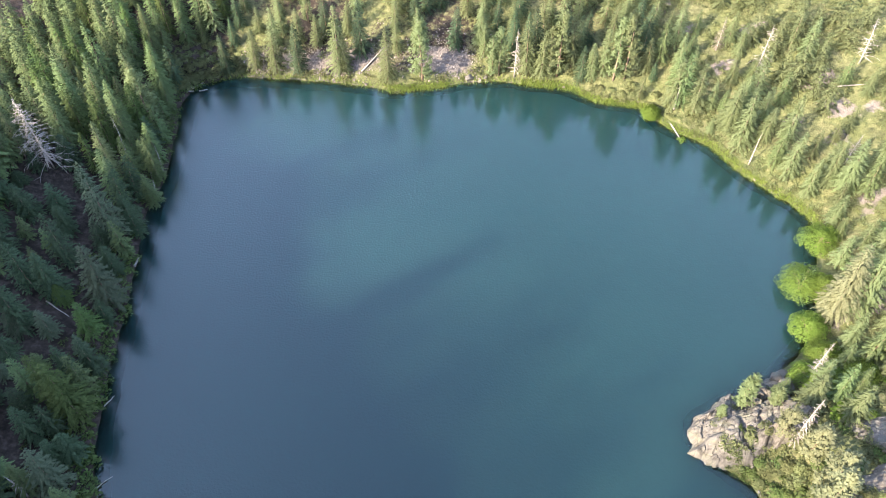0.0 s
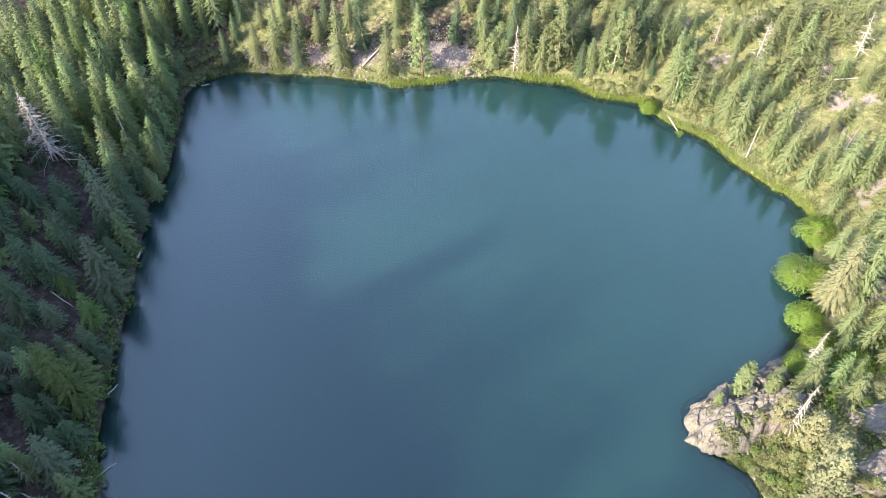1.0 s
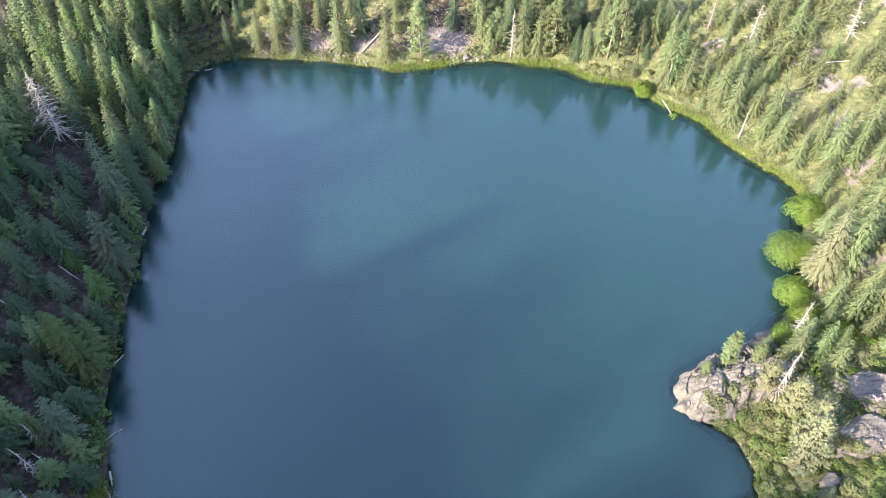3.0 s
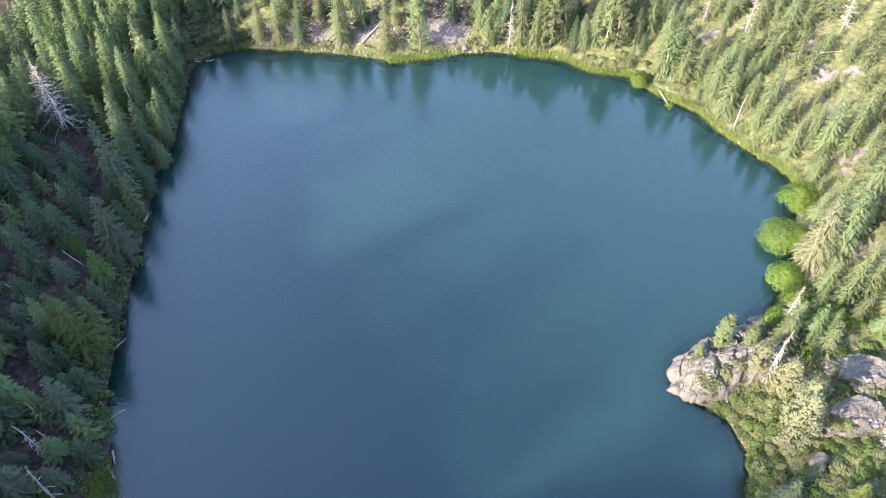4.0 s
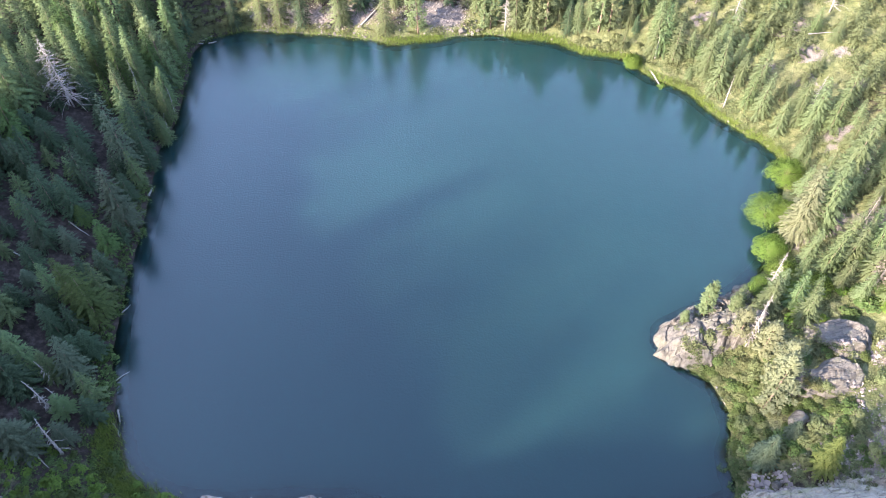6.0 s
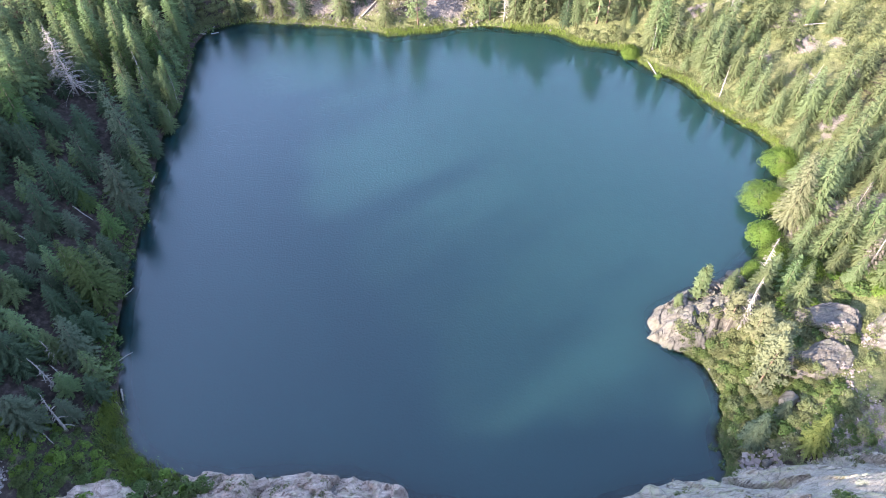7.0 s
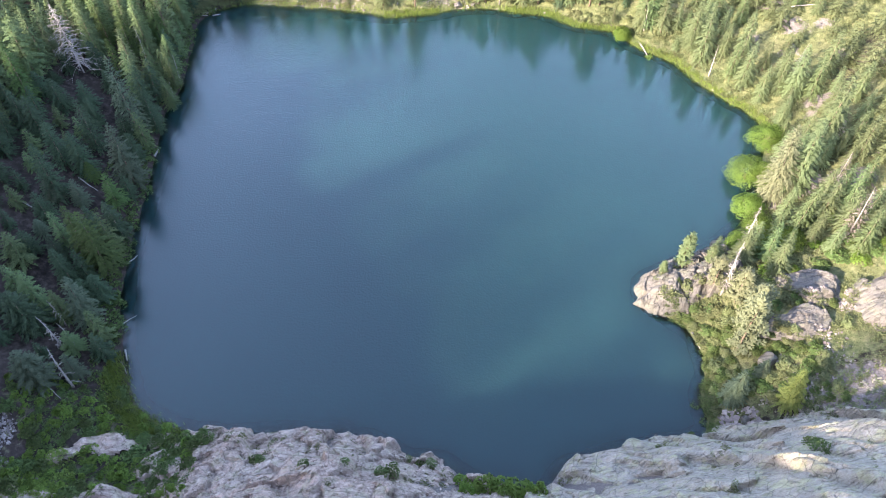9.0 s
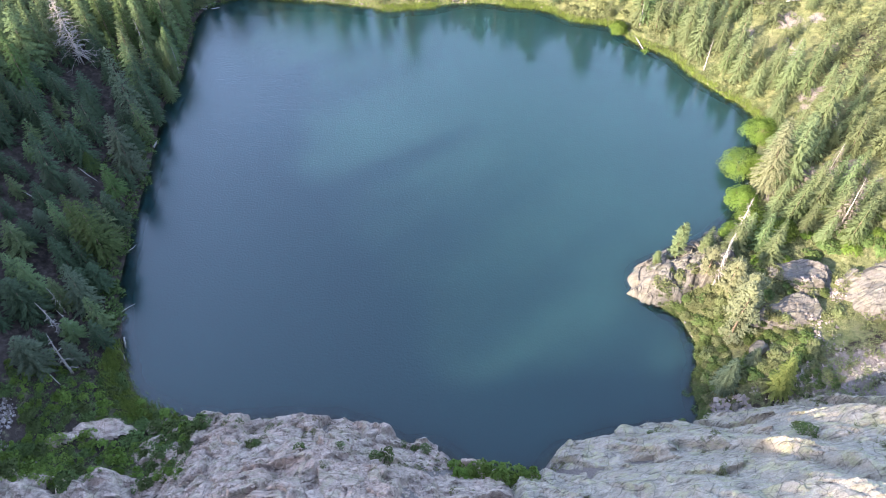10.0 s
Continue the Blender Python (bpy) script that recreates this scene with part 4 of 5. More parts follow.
for spots, h, wide, seed, material, label in (
        ([(59.8, 27.0, 10.5)], 10, 2.3, 46, GOLD, "bright yellow-green young fir in the brush"),
        ([(52.3, 29.6, 9), (57.5, 33.0, 5)], 9, 2.7, 47, BLUE_FIR, "blue-green young fir by the water")):
    r2 = np.random.default_rng(seed)
    v2, f2 = fir_crown(r2, h, wide, 26, 0.03, 0.06, 1.0, 11)
    plant(tree("fir_tree", label, "young firs", crown_mesh("crown", v2, f2, material), trunk_mesh("trunk", h, 0.18, BARK, r2, 0.1, 0.8)), spots, h)


def snag(seed, h, wide, limbs, label, group="dead trees", droop=0.5, twigs=2):
    r = np.random.default_rng(seed)
    return tree("dead_tree", label, group, None, trunk_mesh("trunk", h, 0.19, SILVER, r, 0.25, 1.0), dead_limbs(r, h, wide, limbs, SILVER, 0.12, droop, twigs), "dead tree")


plant(snag(61, 19, 5.2, 160, "tall silver-grey dead fir with many drooping bare branches", droop=0.28, twigs=7), [(-80.7, 109.3, 19)], 19)
plant(snag(62, 13, 3.0, 56, "bleached dead pine with crooked bare limbs", droop=0.22, twigs=3), [(73.7, 141.4, 13), (94.3, 137.2, 12), (85.7, 112.9, 8.5)], 13)
plant(snag(63, 9, 0.8, 8, "bleached bare pole of a dead tree"), [(68.1, 117.7, 9.2), (55.0, 135.9, 8), (-69.5, 118.0, 11), (-62.0, 116.0, 8)], 9)
plant(snag(64, 15, 1.8, 70, "leaning dead fir with short pale branch stubs on the rock point", droop=0.3), [(54.8, 49.7, 15), (62.5, 62.7, 12.5), (18.0, 150.4, 14.5)], 15)
r3 = np.random.default_rng(66)
v3, f3 = fir_crown(r3, 13, 2.3, 22, 0.1, 0.3, 0.6, 7)
plant(tree("dead_tree", "dead grey-brown fir with withered needles on the slope", "dead trees", crown_mesh("crown", v3, f3, RUST), trunk_mesh("trunk", 13, 0.2, SILVER, r3, 0.2, 1.0), None, "dead tree", "withered brown needles"), [(80.0, 72.6, 14), (79.5, 60.5, 13.5), (86.3, 87.2, 8), (66.5, 150.0, 9)], 13)
plant(snag(65, 10, 1.1, 26, "grey dead-topped fir among the shore firs"), [(-60.7, 36.3, 10.8), (-57.0, 29.5, 11.5), (-62.3, 41.4, 7.5), (-58.9, 37.2, 8.5)], 10)


def forest(name, label, spots, seed, material, whorls=15, full=0.55):
    """Woods too far back to tell the trees apart, as one mass."""
    r = np.random.default_rng(seed)
    kinds = [fir_crown(np.random.default_rng(200 + k), 12, 2.7, whorls, 0.06, 0.1, full, 7, 1.25) for k in range(4)]
    turned = [crown_normals(v, f) for v, f in kinds]
    vs, fs, ns, k0 = [], [], [], 0
    z = height(np.array([s[0] for s in spots]), np.array([s[1] for s in spots]))
    for (x, y, h), g_ in zip(spots, z):
        pick = r.integers(4)
        v, (f, nrm) = kinds[pick][0], turned[pick]
        a, s = r.uniform(0, 6.283), h / 12
        ca, sa = np.cos(a), np.sin(a)
        vs.append(np.stack([(v[:, 0] * ca - v[:, 1] * sa) * s * 1.15 + x, (v[:, 0] * sa + v[:, 1] * ca) * s * 1.15 + y, v[:, 2] * s + g_ - 0.3], 1))
        ns.append(np.stack([nrm[:, 0] * ca - nrm[:, 1] * sa, nrm[:, 0] * sa + nrm[:, 1] * ca, nrm[:, 2]], 1))
        fs.append(f + k0)
        k0 += len(v)
    me = mesh(name, np.concatenate(vs), np.concatenate(fs), material, True)
    me.normals_split_custom_set_from_vertices(np.concatenate(ns).tolist())
    return tagged(new(name, me), label, "forest", kind="stuff")


def back_wood(x, y):
    d = off_shore(x, y)
    return (d > 33) * (d < 75) * (y > 20)


back_fill = scatter(1100, (-150, 130), (20, 225), 4.6, back_wood, (9, 14), 5)
ridge_fill = scatter(1100, (-160, -50), (-110, 90), 7.0, lambda x, y: np.exp(-(line_distance(x, y, RIDGE, False)[0] / 8) ** 2), (9, 30), 6)
forest("far_woods", "dense conifer woods further back from the lake", back_fill, 1, FIR, 10, 0.35)
forest("ridge_woods", "conifers along the crest of the ridge", ridge_fill, 2, FIR)
forest("west_woods", "dark dense firs behind the west bank's first rows", west_back, 3, LIT_FIR, 22, 0.52)
# brighter needle colour again stands for the far shore's sun
forest("north_woods", "firs behind the far shore's first rows", north_back, 4, SUNNY_CONIFER, 20, 0.5)
forest("east_woods", "sunlit yellow-green conifers higher on the slope", east_back, 5, SUNNY_CONIFER, 21, 0.55)

# ---- broad-leaved trees and shrubs ----
def alder(seed, rx, ry, rz, label, material=ALDER):
    r = np.random.default_rng(seed)
    v, f = leafy_dome(r, rx, ry, rz, 120, 74, 0.2, 0.0)
    v[:, 2] += 0.9
    bits = []
    for k in range(5):
        a = r.uniform(0, 6.283)
        e = np.array([np.cos(a) * rx * 0.55, np.sin(a) * ry * 0.55, rz * 0.6 + 0.8])
        bits.append(tube([(0, 0, -0.4), e * [0.3, 0.3, 0.55], e], [0.16, 0.1, 0.04], 5))
    tv, tf = joined(bits)
    return tree("alder_tree", label, "alders of the east shore", crown_mesh("crown", v, f, material), mesh("trunk", tv, tf, BARK), None, "tree")


for spot, seed, size, label in (
        ((68.8, 83.6), 71, (4.3, 4.3, 4.6), "round bright green alder overhanging the water"),
        ((75.6, 94.6), 72, (3.9, 3.7, 4.4), "round bright green alder overhanging the water"),
        ((66.6, 73.6), 73, (3.4, 3.2, 3.6), "small bright green alder at the water's edge"),
        ((72.2, 82.0), 74, (3.0, 4.2, 4.6), "yellow-green alder in full sun behind another"),
        ((66.5, 66.8), 75, (3.6, 3.0, 3.4), "bright green alder thicket beside the rock point"),
        ((62.3, 62.6), 76, (3.6, 2.6, 3.0), "bright green alder thicket beside the rock point"),
        ((70.0, 61.5), 77, (3.4, 3.0, 2.8), "bright green alder thicket beside the rock point"),
        ((66.3, 60.2), 78, (3.0, 2.4, 2.6), "yellow-green alder thicket beside the rock point"),
        ((49.6, 135.4), 79, (2.3, 2.1, 2.5), "round pale green alder at the far shore's bend")):
    plant_at = alder(seed, *size, label)
    plant_at.matrix_basis = pose(*spot, max(ground_at(*spot), 0) - 0.2, 0, 0, seed * 40)


def shrub(seed, material, label, group, clumps=16, leaves=24, leaf=0.26, squash=0.75):
    r = np.random.default_rng(seed)
    leaves, leaf = int(leaves * 1.3), leaf * 0.74
    v, f = leafy_dome(r, 1.0, 0.9, squash, clumps, leaves, leaf, 0.0)
    v[:, 2] += 0.05
    return tagged(new("shrub", crown_mesh("shrub", v, f, material)), label, "shrub", group)


def shrubs(thing, spots):
    ms = []
    for (x, y, s), z in zip(spots, footing(spots)):
        ms.append(pose(x, y, max(z, 0) - 0.08, 0, 0, rng.uniform(0, 360)) @ Matrix.Diagonal((s, s * rng.uniform(0.75, 1.2), s * rng.uniform(0.7, 1.05), 1)))
    for m in ms[1:]:
        copy_thing(thing, m)
    thing.matrix_basis = ms[0]


def bare_rock(x, y):
    """1 off the open rock humps, 0 on them."""
    keep = np.ones(np.shape(x))
    for cx, cy, ax, ay in ((70.5, 50.4, 6.2, 3.8), (67.5, 42.6, 6.4, 2.6), (83.5, 45.0, 7.5, 5.4), (49.5, 54.0, 7.5, 4.6)):
        keep = keep * (np.hypot((x - cx) / ax, (y - cy) / ay) > 1)
    return keep


def bushes(n, xs, ys, keep, sizes, seed, gap=0.8):
    r = np.random.default_rng(seed)
    x, y = r.uniform(*xs, n), r.uniform(*ys, n)
    k = keep(x, y) > r.random(n)
    out = []
    for a, b_ in zip(x[k], y[k]):
        if all((a - p) ** 2 + (b_ - q) ** 2 > gap * gap for p, q, _ in out):
            out.append((float(a), float(b_), float(sizes[0] + (sizes[1] - sizes[0]) * r.random() ** 1.5)))
    return out


CORNER = [(-61.8, 149.6, 1.8), (-63.6, 148.2, 1.7), (-65.4, 146.2, 1.8), (-66.4, 143.6, 1.7), (-59.4, 151.0, 1.7), (-57.0, 152.2, 1.8), (-63.8, 151.4, 1.9), (-66.2, 149.4, 1.8), (-68.0, 146.8, 1.8), (-60.6, 153.4, 1.7), (44.0, 142.6, 1.3), (46.2, 142.4, 1.4), (48.6, 142.2, 1.3), (41.4, 143.8, 1.3), (50.6, 138.8, 1.2), (51.6, 141.0, 1.5), (46.8, 144.6, 1.5), (39.0, 144.6, 1.2)]
shrubs(shrub(80, BRUSH, "leafy grey-green shrub near the lake's corner", "corner shrubs of the far shore", 20, 26), CORNER)
corner_more = bushes(700, (-72, -48), (143, 162), lambda x, y: (off_shore(x, y) > 0.8) * ease(1.25, 0.9, np.hypot((x + 60) / 9, (y - 152) / 7)), (1.0, 2.2), 31, 1.5)
shrubs(shrub(93, BRUSH, "leafy grey-green shrub in the open corner of the lake", "corner shrubs of the far shore", 20, 26), corner_more[:55])
CLIFF_SHRUBS = [(-35, 19.6, 1.8), (-37.6, 20.4, 1.7), (-32.2, 20.2, 1.3), (-38.4, 18.6, 1.5), (-14.5, 12.4, 0.8), (-33.6, 18.9, 1.5), (-36.4, 19.0, 1.2), (-23, 15.6, 1.2), (-22.2, 15.3, 0.9), (-9, 13.2, 0.8), (-2.5, 15, 0.8), (1.5, 17.5, 1.0), (3.0, 17.0, 0.9), (-0.5, 17.9, 0.7), (54.4, 13.2, 1.2), (54.6, 12.2, 1.1), (54.2, 14.2, 0.9), (44, 22.4, 0.6), (38, 19.5, 0.6), (-2.5, 13.2, 1.2), (-4.0, 12.4, 1.2)]
shrubs(shrub(81, WILLOW, "leafy green shrub rooted in the cliff", "cliff shrubs"), CLIFF_SHRUBS)
CLEFT_SHRUBS = [(7.5, 14.2, 1.8), (9.6, 13.8, 2.0), (11.5, 13.4, 2.0), (13.5, 13.0, 2.1), (15.5, 12.8, 2.1), (17.3, 12.8, 1.9), (19.0, 12.8, 1.6), (8.6, 12.6, 1.5), (14.4, 11.8, 1.5)]
shrubs(shrub(94, ALDER, "fresh green shrub filling the cleft between the cliffs", "cleft shrubs", 20, 28), CLEFT_SHRUBS)
SHORE_SHRUBS = [(51.6, 43.0, 1.6), (52.6, 41.2, 1.5), (51.8, 38.4, 1.5), (51.8, 36.0, 1.7), (52.4, 33.6, 1.6), (51.0, 31.6, 1.5), (54.4, 33.0, 1.8), (55.8, 31.0, 1.9), (57.6, 30.4, 1.8), (59.4, 31.6, 1.6), (57.0, 33.0, 1.8), (61.6, 34.0, 1.7), (61.4, 38.0, 1.3), (47.2, 47.6, 1.2), (49.2, 46.6, 1.4), (50.6, 47.6, 1.4), (52.8, 47.4, 1.2), (49.2, 51.2, 1.3), (50.2, 48.0, 1.4), (51.0, 51.8, 1.2), (47.6, 52.4, 0.9), (63.0, 56.2, 1.6), (66.8, 56.2, 1.6), (69.6, 56.6, 1.6), (73.6, 55.0, 1.8), (60.4, 58.2, 1.6), (63.4, 51.2, 1.2), (64.6, 46.2, 1.4), (72.4, 46.4, 1.4), (74.0, 41.6, 1.4), (58.6, 38.8, 1.5), (56.6, 41.6, 1.6)]
shrubs(shrub(82, WILLOW, "dense green willow shrub near the water", "shore shrubs", 20, 26), SHORE_SHRUBS[0::2])
shrubs(shrub(83, BRUSH, "olive-green shrub among the rocks", "shore shrubs", 18, 24), SHORE_SHRUBS[1::2])


def southwest_green(x, y):
    d = off_shore(x, y)
    open_rock = (np.hypot((x + 49) / 6.0, (y - 19.6) / 1.9) > 1) * (np.hypot((x + 54.4) / 3.2, (y - 16.6) / 1.5) > 1) * (np.hypot((x + 63.5) / 4.2, (y - 18.6) / 3.4) > 1)
    return open_rock * (d > 0.8) * ease(33, 27, y) * ease(-68, -60, x) * ease(-32, -38, x) * ease(-0.75, -0.2, fbm(x, y, 6.0, 3, 12)) * ease(9.0, 11.0, y)


sw = bushes(1500, (-68, -32), (8, 36), southwest_green, (0.8, 1.8), 4, 1.5)
shrubs(shrub(84, WILLOW, "bright green willow shrub in the shaded corner of the lake", "corner shrubs", 18, 32), sw[0::2][:70])
shrubs(shrub(85, ALDER, "fresh green leafy shrub in the shaded corner of the lake", "corner shrubs", 18, 26), sw[1::2][:60])
west_edge = bushes(1500, (-66, -48), (34, 148), lambda x, y: np.exp(-((off_shore(x, y) - 1.0) / 0.8) ** 2), (0.9, 1.9), 6, 1.1)
ne_edge = bushes(1200, (-62, 80), (101, 156), lambda x, y: np.exp(-((off_shore(x, y) - 2.2) / 1.5) ** 2), (0.8, 1.9), 7, 1.5)

bank = bushes(900, (49.5, 68), (26.5, 47), lambda x, y: bare_rock(x, y) * (off_shore(x, y) > 0.4) * ease(-0.8, -0.3, fbm(x, y, 7.0, 2, 53)), (0.8, 1.7), 14, 1.3)
shrubs(shrub(91, BRUSH, "olive-green shrub on the bank beside the rock point", "bank shrubs", 20, 26), bank[0::2][:48])
shrubs(shrub(92, WILLOW, "green shrub on the bank beside the rock point", "bank shrubs", 20, 26), bank[1::2][:48])
thicket = bushes(300, (64, 88), (53.5, 67), lambda x, y: ease(-0.5, 0.0, fbm(x, y, 8.0, 2, 51)), (1.3, 2.4), 12, 1.9)
shrubs(shrub(89, ALDER, "bright green leafy shrub of the sunny thicket", "thicket behind the outcrops", 22, 28), thicket[0::2][:32])
shrubs(shrub(90, WILLOW, "green leafy shrub of the sunny thicket", "thicket behind the outcrops", 22, 28), thicket[1::2][:32])


def brush_mass(name, label, spots, material, seed):
    """Low brush in masses, too many to count."""
    r = np.random.default_rng(seed)
    kinds = [leafy_dome(np.random.default_rng(300 + k), 1.0, 1.0, 0.6, 8, 12, 0.3, 0.0) for k in range(4)]
    z = np.maximum(footing(spots), 0)
    vs, fs, k0 = [], [], 0
    for (x, y, s), g_ in zip(spots, z):
        v, f = kinds[r.integers(4)]
        vs.append(v * [s, s, s * 0.9] + [x, y, g_ - 0.05])
        fs.append(f + k0)
        k0 += len(v)
    return tagged(new(name, mesh(name, np.concatenate(vs), np.concatenate(fs), material)), label, "brush", kind="stuff")


brush_mass("low_brush", "green brush hanging over the bank below the rock point", bushes(2600, (45, 60), (24, 50), lambda x, y: np.exp(-((off_shore(x, y) - 0.7) / 0.9) ** 2), (0.5, 1.1), 18, 0.7)[:150], WILLOW, 18)
def outcrop_rims(x, y):
    """Along the feet of the rock humps."""
    near = np.zeros(np.shape(x))
    for cx, cy, ax, ay, turn in ((70.2, 49.8, 6.4, 3.9, -0.6), (66.6, 42.2, 7.0, 3.0, 0.15), (83.5, 45.0, 8.4, 6.0, 0.3), (52.5, 54.4, 9.0, 5.6, 0.35)):
        u, v = (x - cx) * math.cos(turn) + (y - cy) * math.sin(turn), -(x - cx) * math.sin(turn) + (y - cy) * math.cos(turn)
        near = np.maximum(near, np.exp(-((np.hypot(u / ax, v / ay) - 1.0) / 0.13) ** 2))
    return near * (off_shore(x, y) > 1.0) * ease(-0.5, 0.1, fbm(x, y, 5.0, 3, 81))


brush_mass("low_brush", "grey-green brush round the feet of the outcrops", bushes(2600, (44, 94), (36, 62), outcrop_rims, (0.5, 1.2), 32, 0.75)[:230], BRUSH, 32)
brush_mass("low_brush", "small tufts of brush in the cracks of the cliff", bushes(500, (-40, 17), (8, 22), lambda x, y: (off_shore(x, y) > 1.0) * ease(0.1, 0.5, fbm(x, y, 4.0, 3, 61)), (0.25, 0.8), 21, 0.8)[:70], BRUSH, 21)
brush_mass("low_brush", "small tufts of brush in the cracks of the pale slabs", bushes(600, (20, 88), (4, 25), lambda x, y: (off_shore(x, y) > 1.0) * ease(0.1, 0.5, fbm(x, y, 5.0, 3, 63)), (0.25, 0.8), 22, 0.8)[:90], BRUSH, 22)
brush_mass("low_brush", "olive brush along the top of the slabs", bushes(900, (58, 90), (24, 32), lambda x, y: ease(-0.3, 0.2, fbm(x, y, 5.0, 3, 65)) * (y > 26 - 0.12 * (x - 45)), (0.3, 0.9), 23, 0.9)[:150], BRUSH, 23)
brush_mass("low_brush", "bright lime-green brush of the shaded corner", bushes(900, (-63, -51), (10, 17.5), lambda x, y: ease(-0.1, 0.3, fbm(x, y, 6.0, 2, 67)), (0.4, 0.9), 24, 0.6)[:230], SEDGE, 24)
brush_mass("low_brush", "dark leafy brush overhanging the shaded shore", west_edge[:260], WILLOW, 16)
brush_mass("low_brush", "sunlit olive brush along the far shore", ne_edge[:300], BRUSH, 17)
brush_mass("low_brush", "low olive brush over the open slope", bushes(3800, (56, 118), (98, 175), lambda x, y: (off_shore(x, y) > 2.5) * ease(-0.25, 0.25, fbm(x, y, 12.0, 3, 41)), (0.5, 1.3), 8, 0.9)[:850], BRUSH, 8)
brush_mass("low_brush", "low brush between the outcrops", bushes(1500, (52, 92), (26, 70), lambda x, y: bare_rock(x, y) * (off_shore(x, y) > 1.2) * ease(-0.4, 0.2, fbm(x, y, 7.0, 3, 43)), (0.4, 1.0), 9, 0.8)[:620], BRUSH, 9)
brush_mass("low_brush", "dark undergrowth along the shaded west bank", bushes(2500, (-70, -50), (31, 148), lambda x, y: (off_shore(x, y) > 0.8) * np.exp(-(off_shore(x, y) / 6) ** 2), (0.5, 1.1), 13, 1.0)[:420], WILLOW, 13)
brush_mass("low_brush", "sunny brush between the east shore and the trees", bushes(2500, (51, 90), (96, 140), lambda x, y: (off_shore(x, y) > 0.9) * np.exp(-(off_shore(x, y) / 7) ** 2), (0.5, 1.2), 15, 1.0)[:330], BRUSH, 15)
brush_mass("low_brush", "green brush on the far bank", bushes(1500, (-60, 52), (150, 178), lambda x, y: (off_shore(x, y) > 1.5) * ease(0.0, 0.35, fbm(x, y, 10.0, 3, 45)), (0.5, 1.4), 10, 0.9)[:420], BRUSH, 10)
brush_mass("low_brush", "green undergrowth of the shaded corner", bushes(2800, (-68, -32), (8, 36), southwest_green, (0.35, 0.85), 11, 0.6)[:800], WILLOW, 11)


def sedge_strip(label, keep, xs, ys, n, seed, tall=(0.6, 1.3)):
    r = np.random.default_rng(seed)
    x, y = r.uniform(*xs, n), r.uniform(*ys, n)
    k = keep(x, y) > r.random(n)
    x, y = x[k], y[k]
    z = np.maximum(height(x, y), -0.05)
    at = np.stack([x, y, z], 1)
    way = r.normal(0, 0.28, (len(x), 3)) + np.array([[0, 0, 1.0]])
    size = r.uniform(*tall, len(x))
    v, f = sprays(at, way, size, r.uniform(0.03, 0.08, len(x)), 0.1, r)
    return tagged(new("shore_sedge", mesh("shore_sedge", v, f, SEDGE)), label, "sedge", kind="stuff")


sedge_strip("bright yellow-green sedge fringing the far shore", lambda x, y: np.exp(-((off_shore(x, y) + 0.1) / 0.9) ** 2) * (0.25 + 0.75 * np.maximum(ease(17, 22, x), ease(-15, -12, x) * ease(3, 0, x))), (-62, 53), (138, 154), 120000, 1, (0.45, 1.1))
sedge_strip("bright yellow-green sedge fringing the sunny east shore", lambda x, y: np.exp(-((off_shore(x, y) - 0.3) / 0.8) ** 2), (51, 79), (100, 139), 70000, 2, (0.4, 0.9))
sedge_strip("green sedge in the shaded corner", lambda x, y: np.exp(-((off_shore(x, y) - 1.8) / 1.5) ** 2), (-54, -38), (22, 38), 30000, 3)


# ---- logs and driftwood ----
def log(x0, y0, z0, x1, y1, z1, girth, label, seed):
    r = np.random.default_rng(seed)
    s = np.linspace(0, 1, 6)[:, None]
    p = np.array([x0, y0, z0]) * (1 - s) + np.array([x1, y1, z1]) * s + r.normal(0, 0.04, (6, 3))
    v, f = tube(p, girth * (1 - 0.55 * s[:, 0]), 7)
    return tagged(new("log", mesh("log", v, f, SILVER, True)), label, "log")


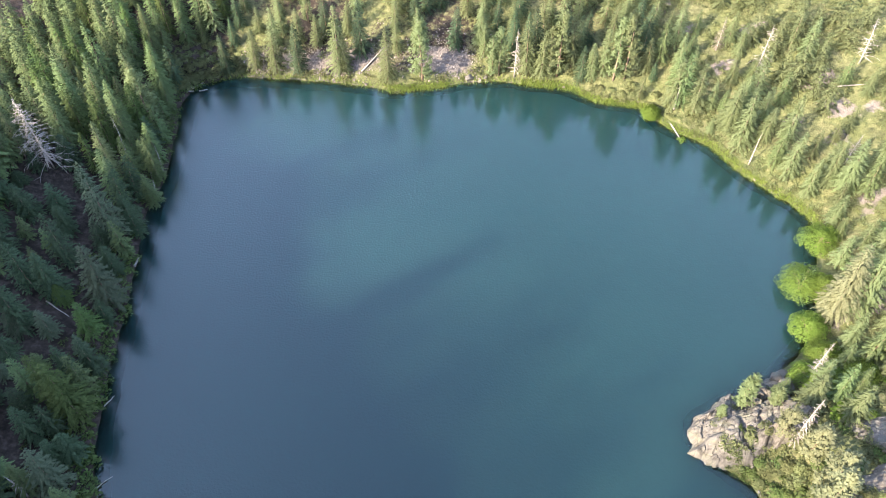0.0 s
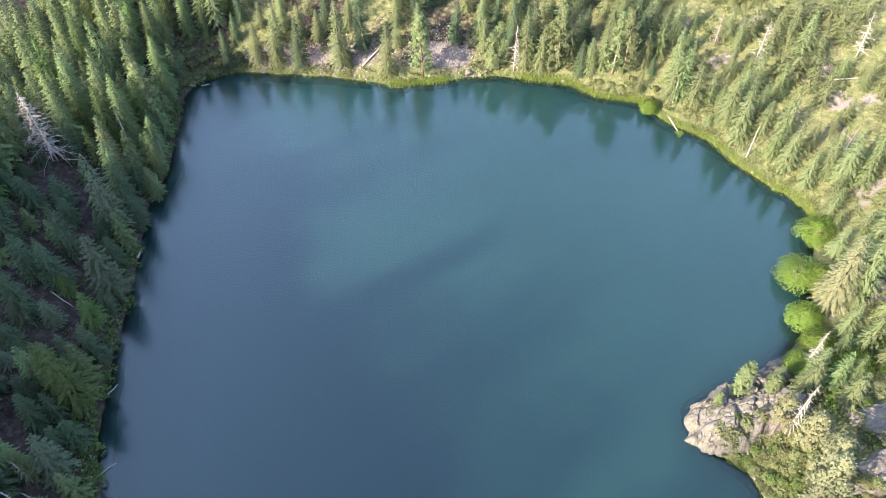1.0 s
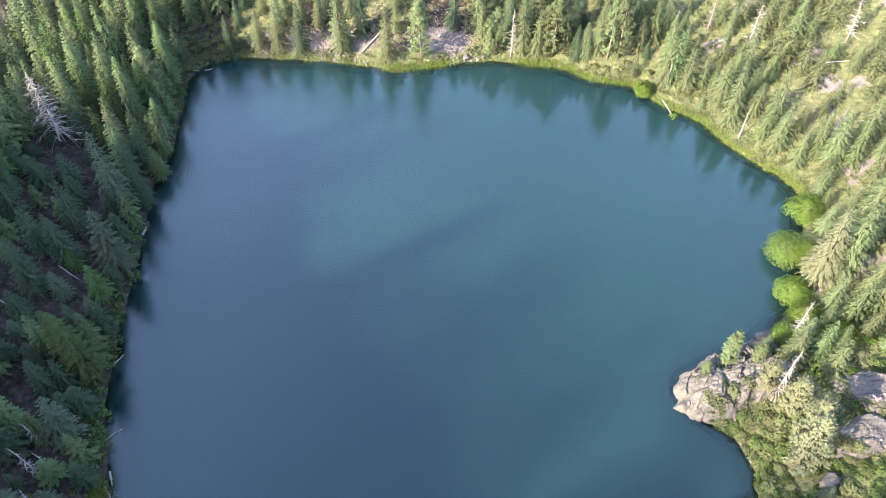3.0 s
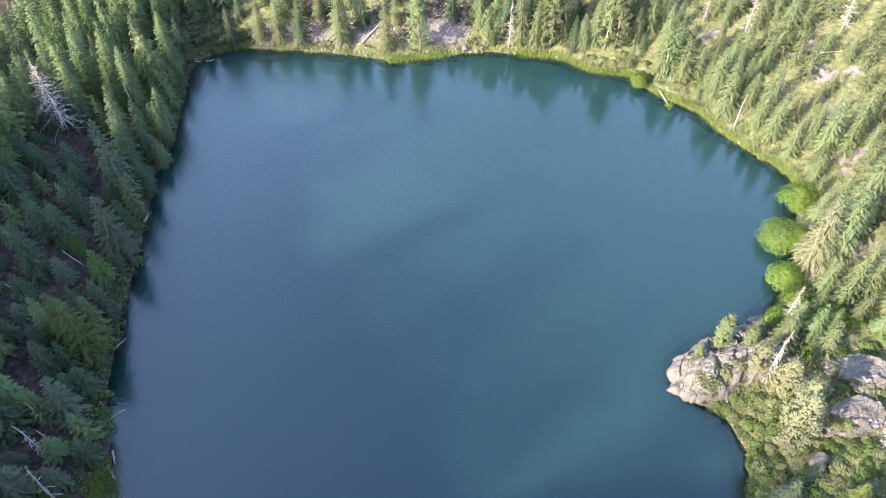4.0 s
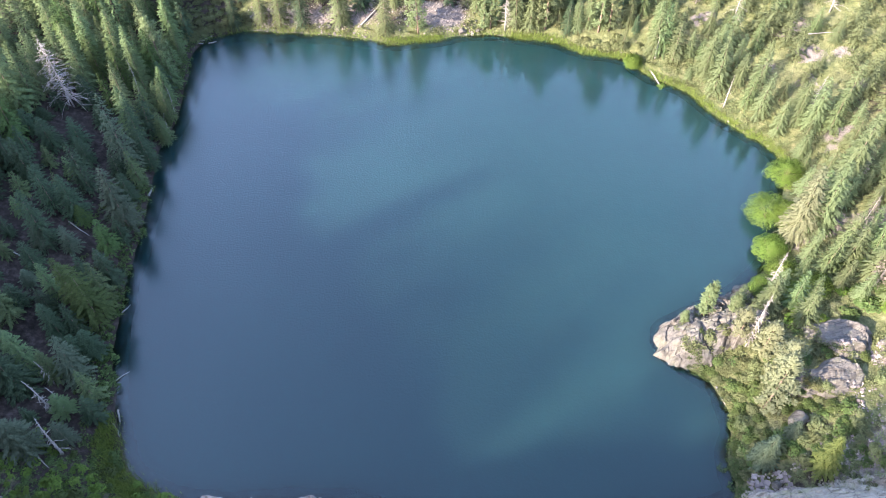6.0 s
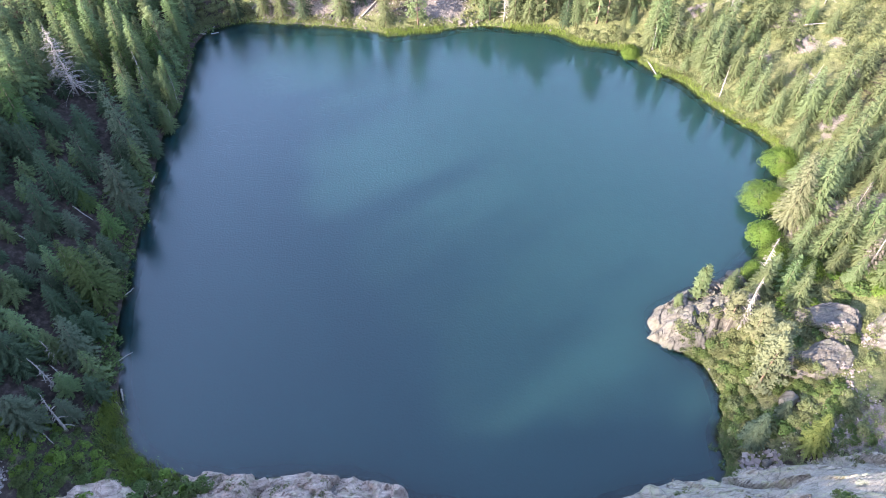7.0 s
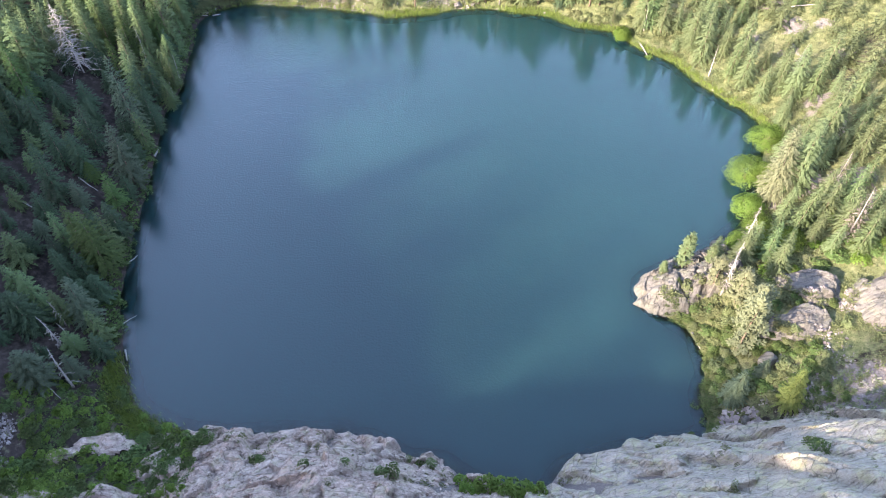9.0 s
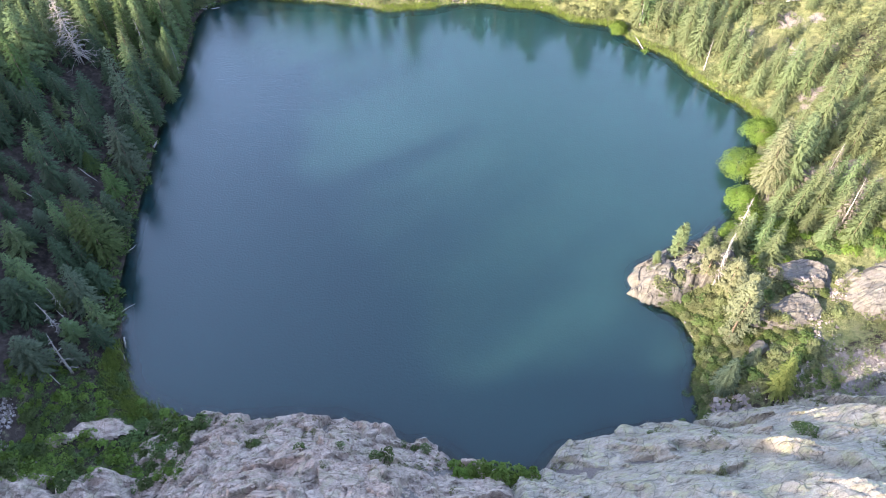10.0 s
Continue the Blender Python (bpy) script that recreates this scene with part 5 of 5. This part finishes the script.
log(-61.0, 89.2, 0.12, -60.8, 91.6, 0.15, 0.28, "short bleached log lying at the water's edge", 1)
log(-52.3, 38.8, 0.2, -51.3, 36.6, 0.1, 0.22, "bleached driftwood log at the shore", 2)
log(-52.4, 36.4, 0.25, -50.6, 34.0, 0.05, 0.2, "bleached driftwood log at the shore", 3)
log(-54.8, 44.0, 0.3, -52.6, 46.4, 0.0, 0.13, "thin bare branch reaching over the water", 4)
log(-57.4, 58.4, 0.6, -56.4, 60.6, 0.2, 0.14, "bleached branch on the bank", 5)
log(-65.4, 142.4, 0.3, -62.8, 146.6, 0.25, 0.32, "grey driftwood log heaped in the lake's corner", 6)
log(-64.6, 144.8, 0.35, -62.0, 145.6, 0.1, 0.28, "grey driftwood log heaped in the lake's corner", 7)
log(-62.6, 146.4, 0.3, -60.2, 148.6, 0.3, 0.3, "grey driftwood log heaped in the lake's corner", 8)
log(-60.6, 145.6, 0.06, -58.6, 146.2, 0.06, 0.2, "small grey log floating near the shore", 9)
log(53.6, 133.0, 0.7, 55.3, 127.4, 0.12, 0.2, "bleached fallen trunk reaching into the lake", 10)
log(49.4, 43.8, 0.15, 50.1, 40.0, 0.3, 0.2, "bleached log below the shore shrubs", 11)
log(-20.5, 151.0, ground_at(-20.5, 151.0) + 0.3, -14.8, 156.2, ground_at(-14.8, 156.2) + 0.5, 0.24, "long bleached fallen trunk on the scree", 12)
log(-31.0, 160.0, ground_at(-31, 160) + 0.3, -26.0, 163.0, ground_at(-26, 163) + 0.4, 0.22, "fallen trunk on the far slope", 13)
log(88.6, 132.2, ground_at(88.6, 132.2) + 0.3, 94.0, 131.0, ground_at(94, 131) + 0.3, 0.2, "bleached fallen trunk in dry grass", 14)
log(-64.6, 116.0, 1.6, -61.6, 108.6, 0.8, 0.24, "grey leaning fallen trunk on the bank", 15)
log(-71.5, 76.5, ground_at(-71.5, 76.5) + 0.3, -67.5, 74.5, ground_at(-67.5, 74.5) + 0.3, 0.16, "grey fallen trunk on the forest floor", 16)
log(-78.0, 67.0, ground_at(-78, 67) + 0.4, -73.0, 65.0, ground_at(-73, 65) + 0.3, 0.16, "grey fallen trunk on the forest floor", 17)
log(-61.5, 29.5, ground_at(-61.5, 29.5) + 0.3, -57.6, 26.6, ground_at(-57.6, 26.6) + 0.3, 0.14, "rust-brown fallen trunk in the brush", 18)
log(79.5, 69.0, ground_at(79.5, 69) + 0.4, 86.0, 76.0, ground_at(86, 76) + 0.4, 0.2, "grey fallen trunk under the pines", 19)
shrubs(shrub(88, ALDER, "small round green bush growing on a log in the water", "", 14, 22), [(55.4, 126.9, 1.15)])
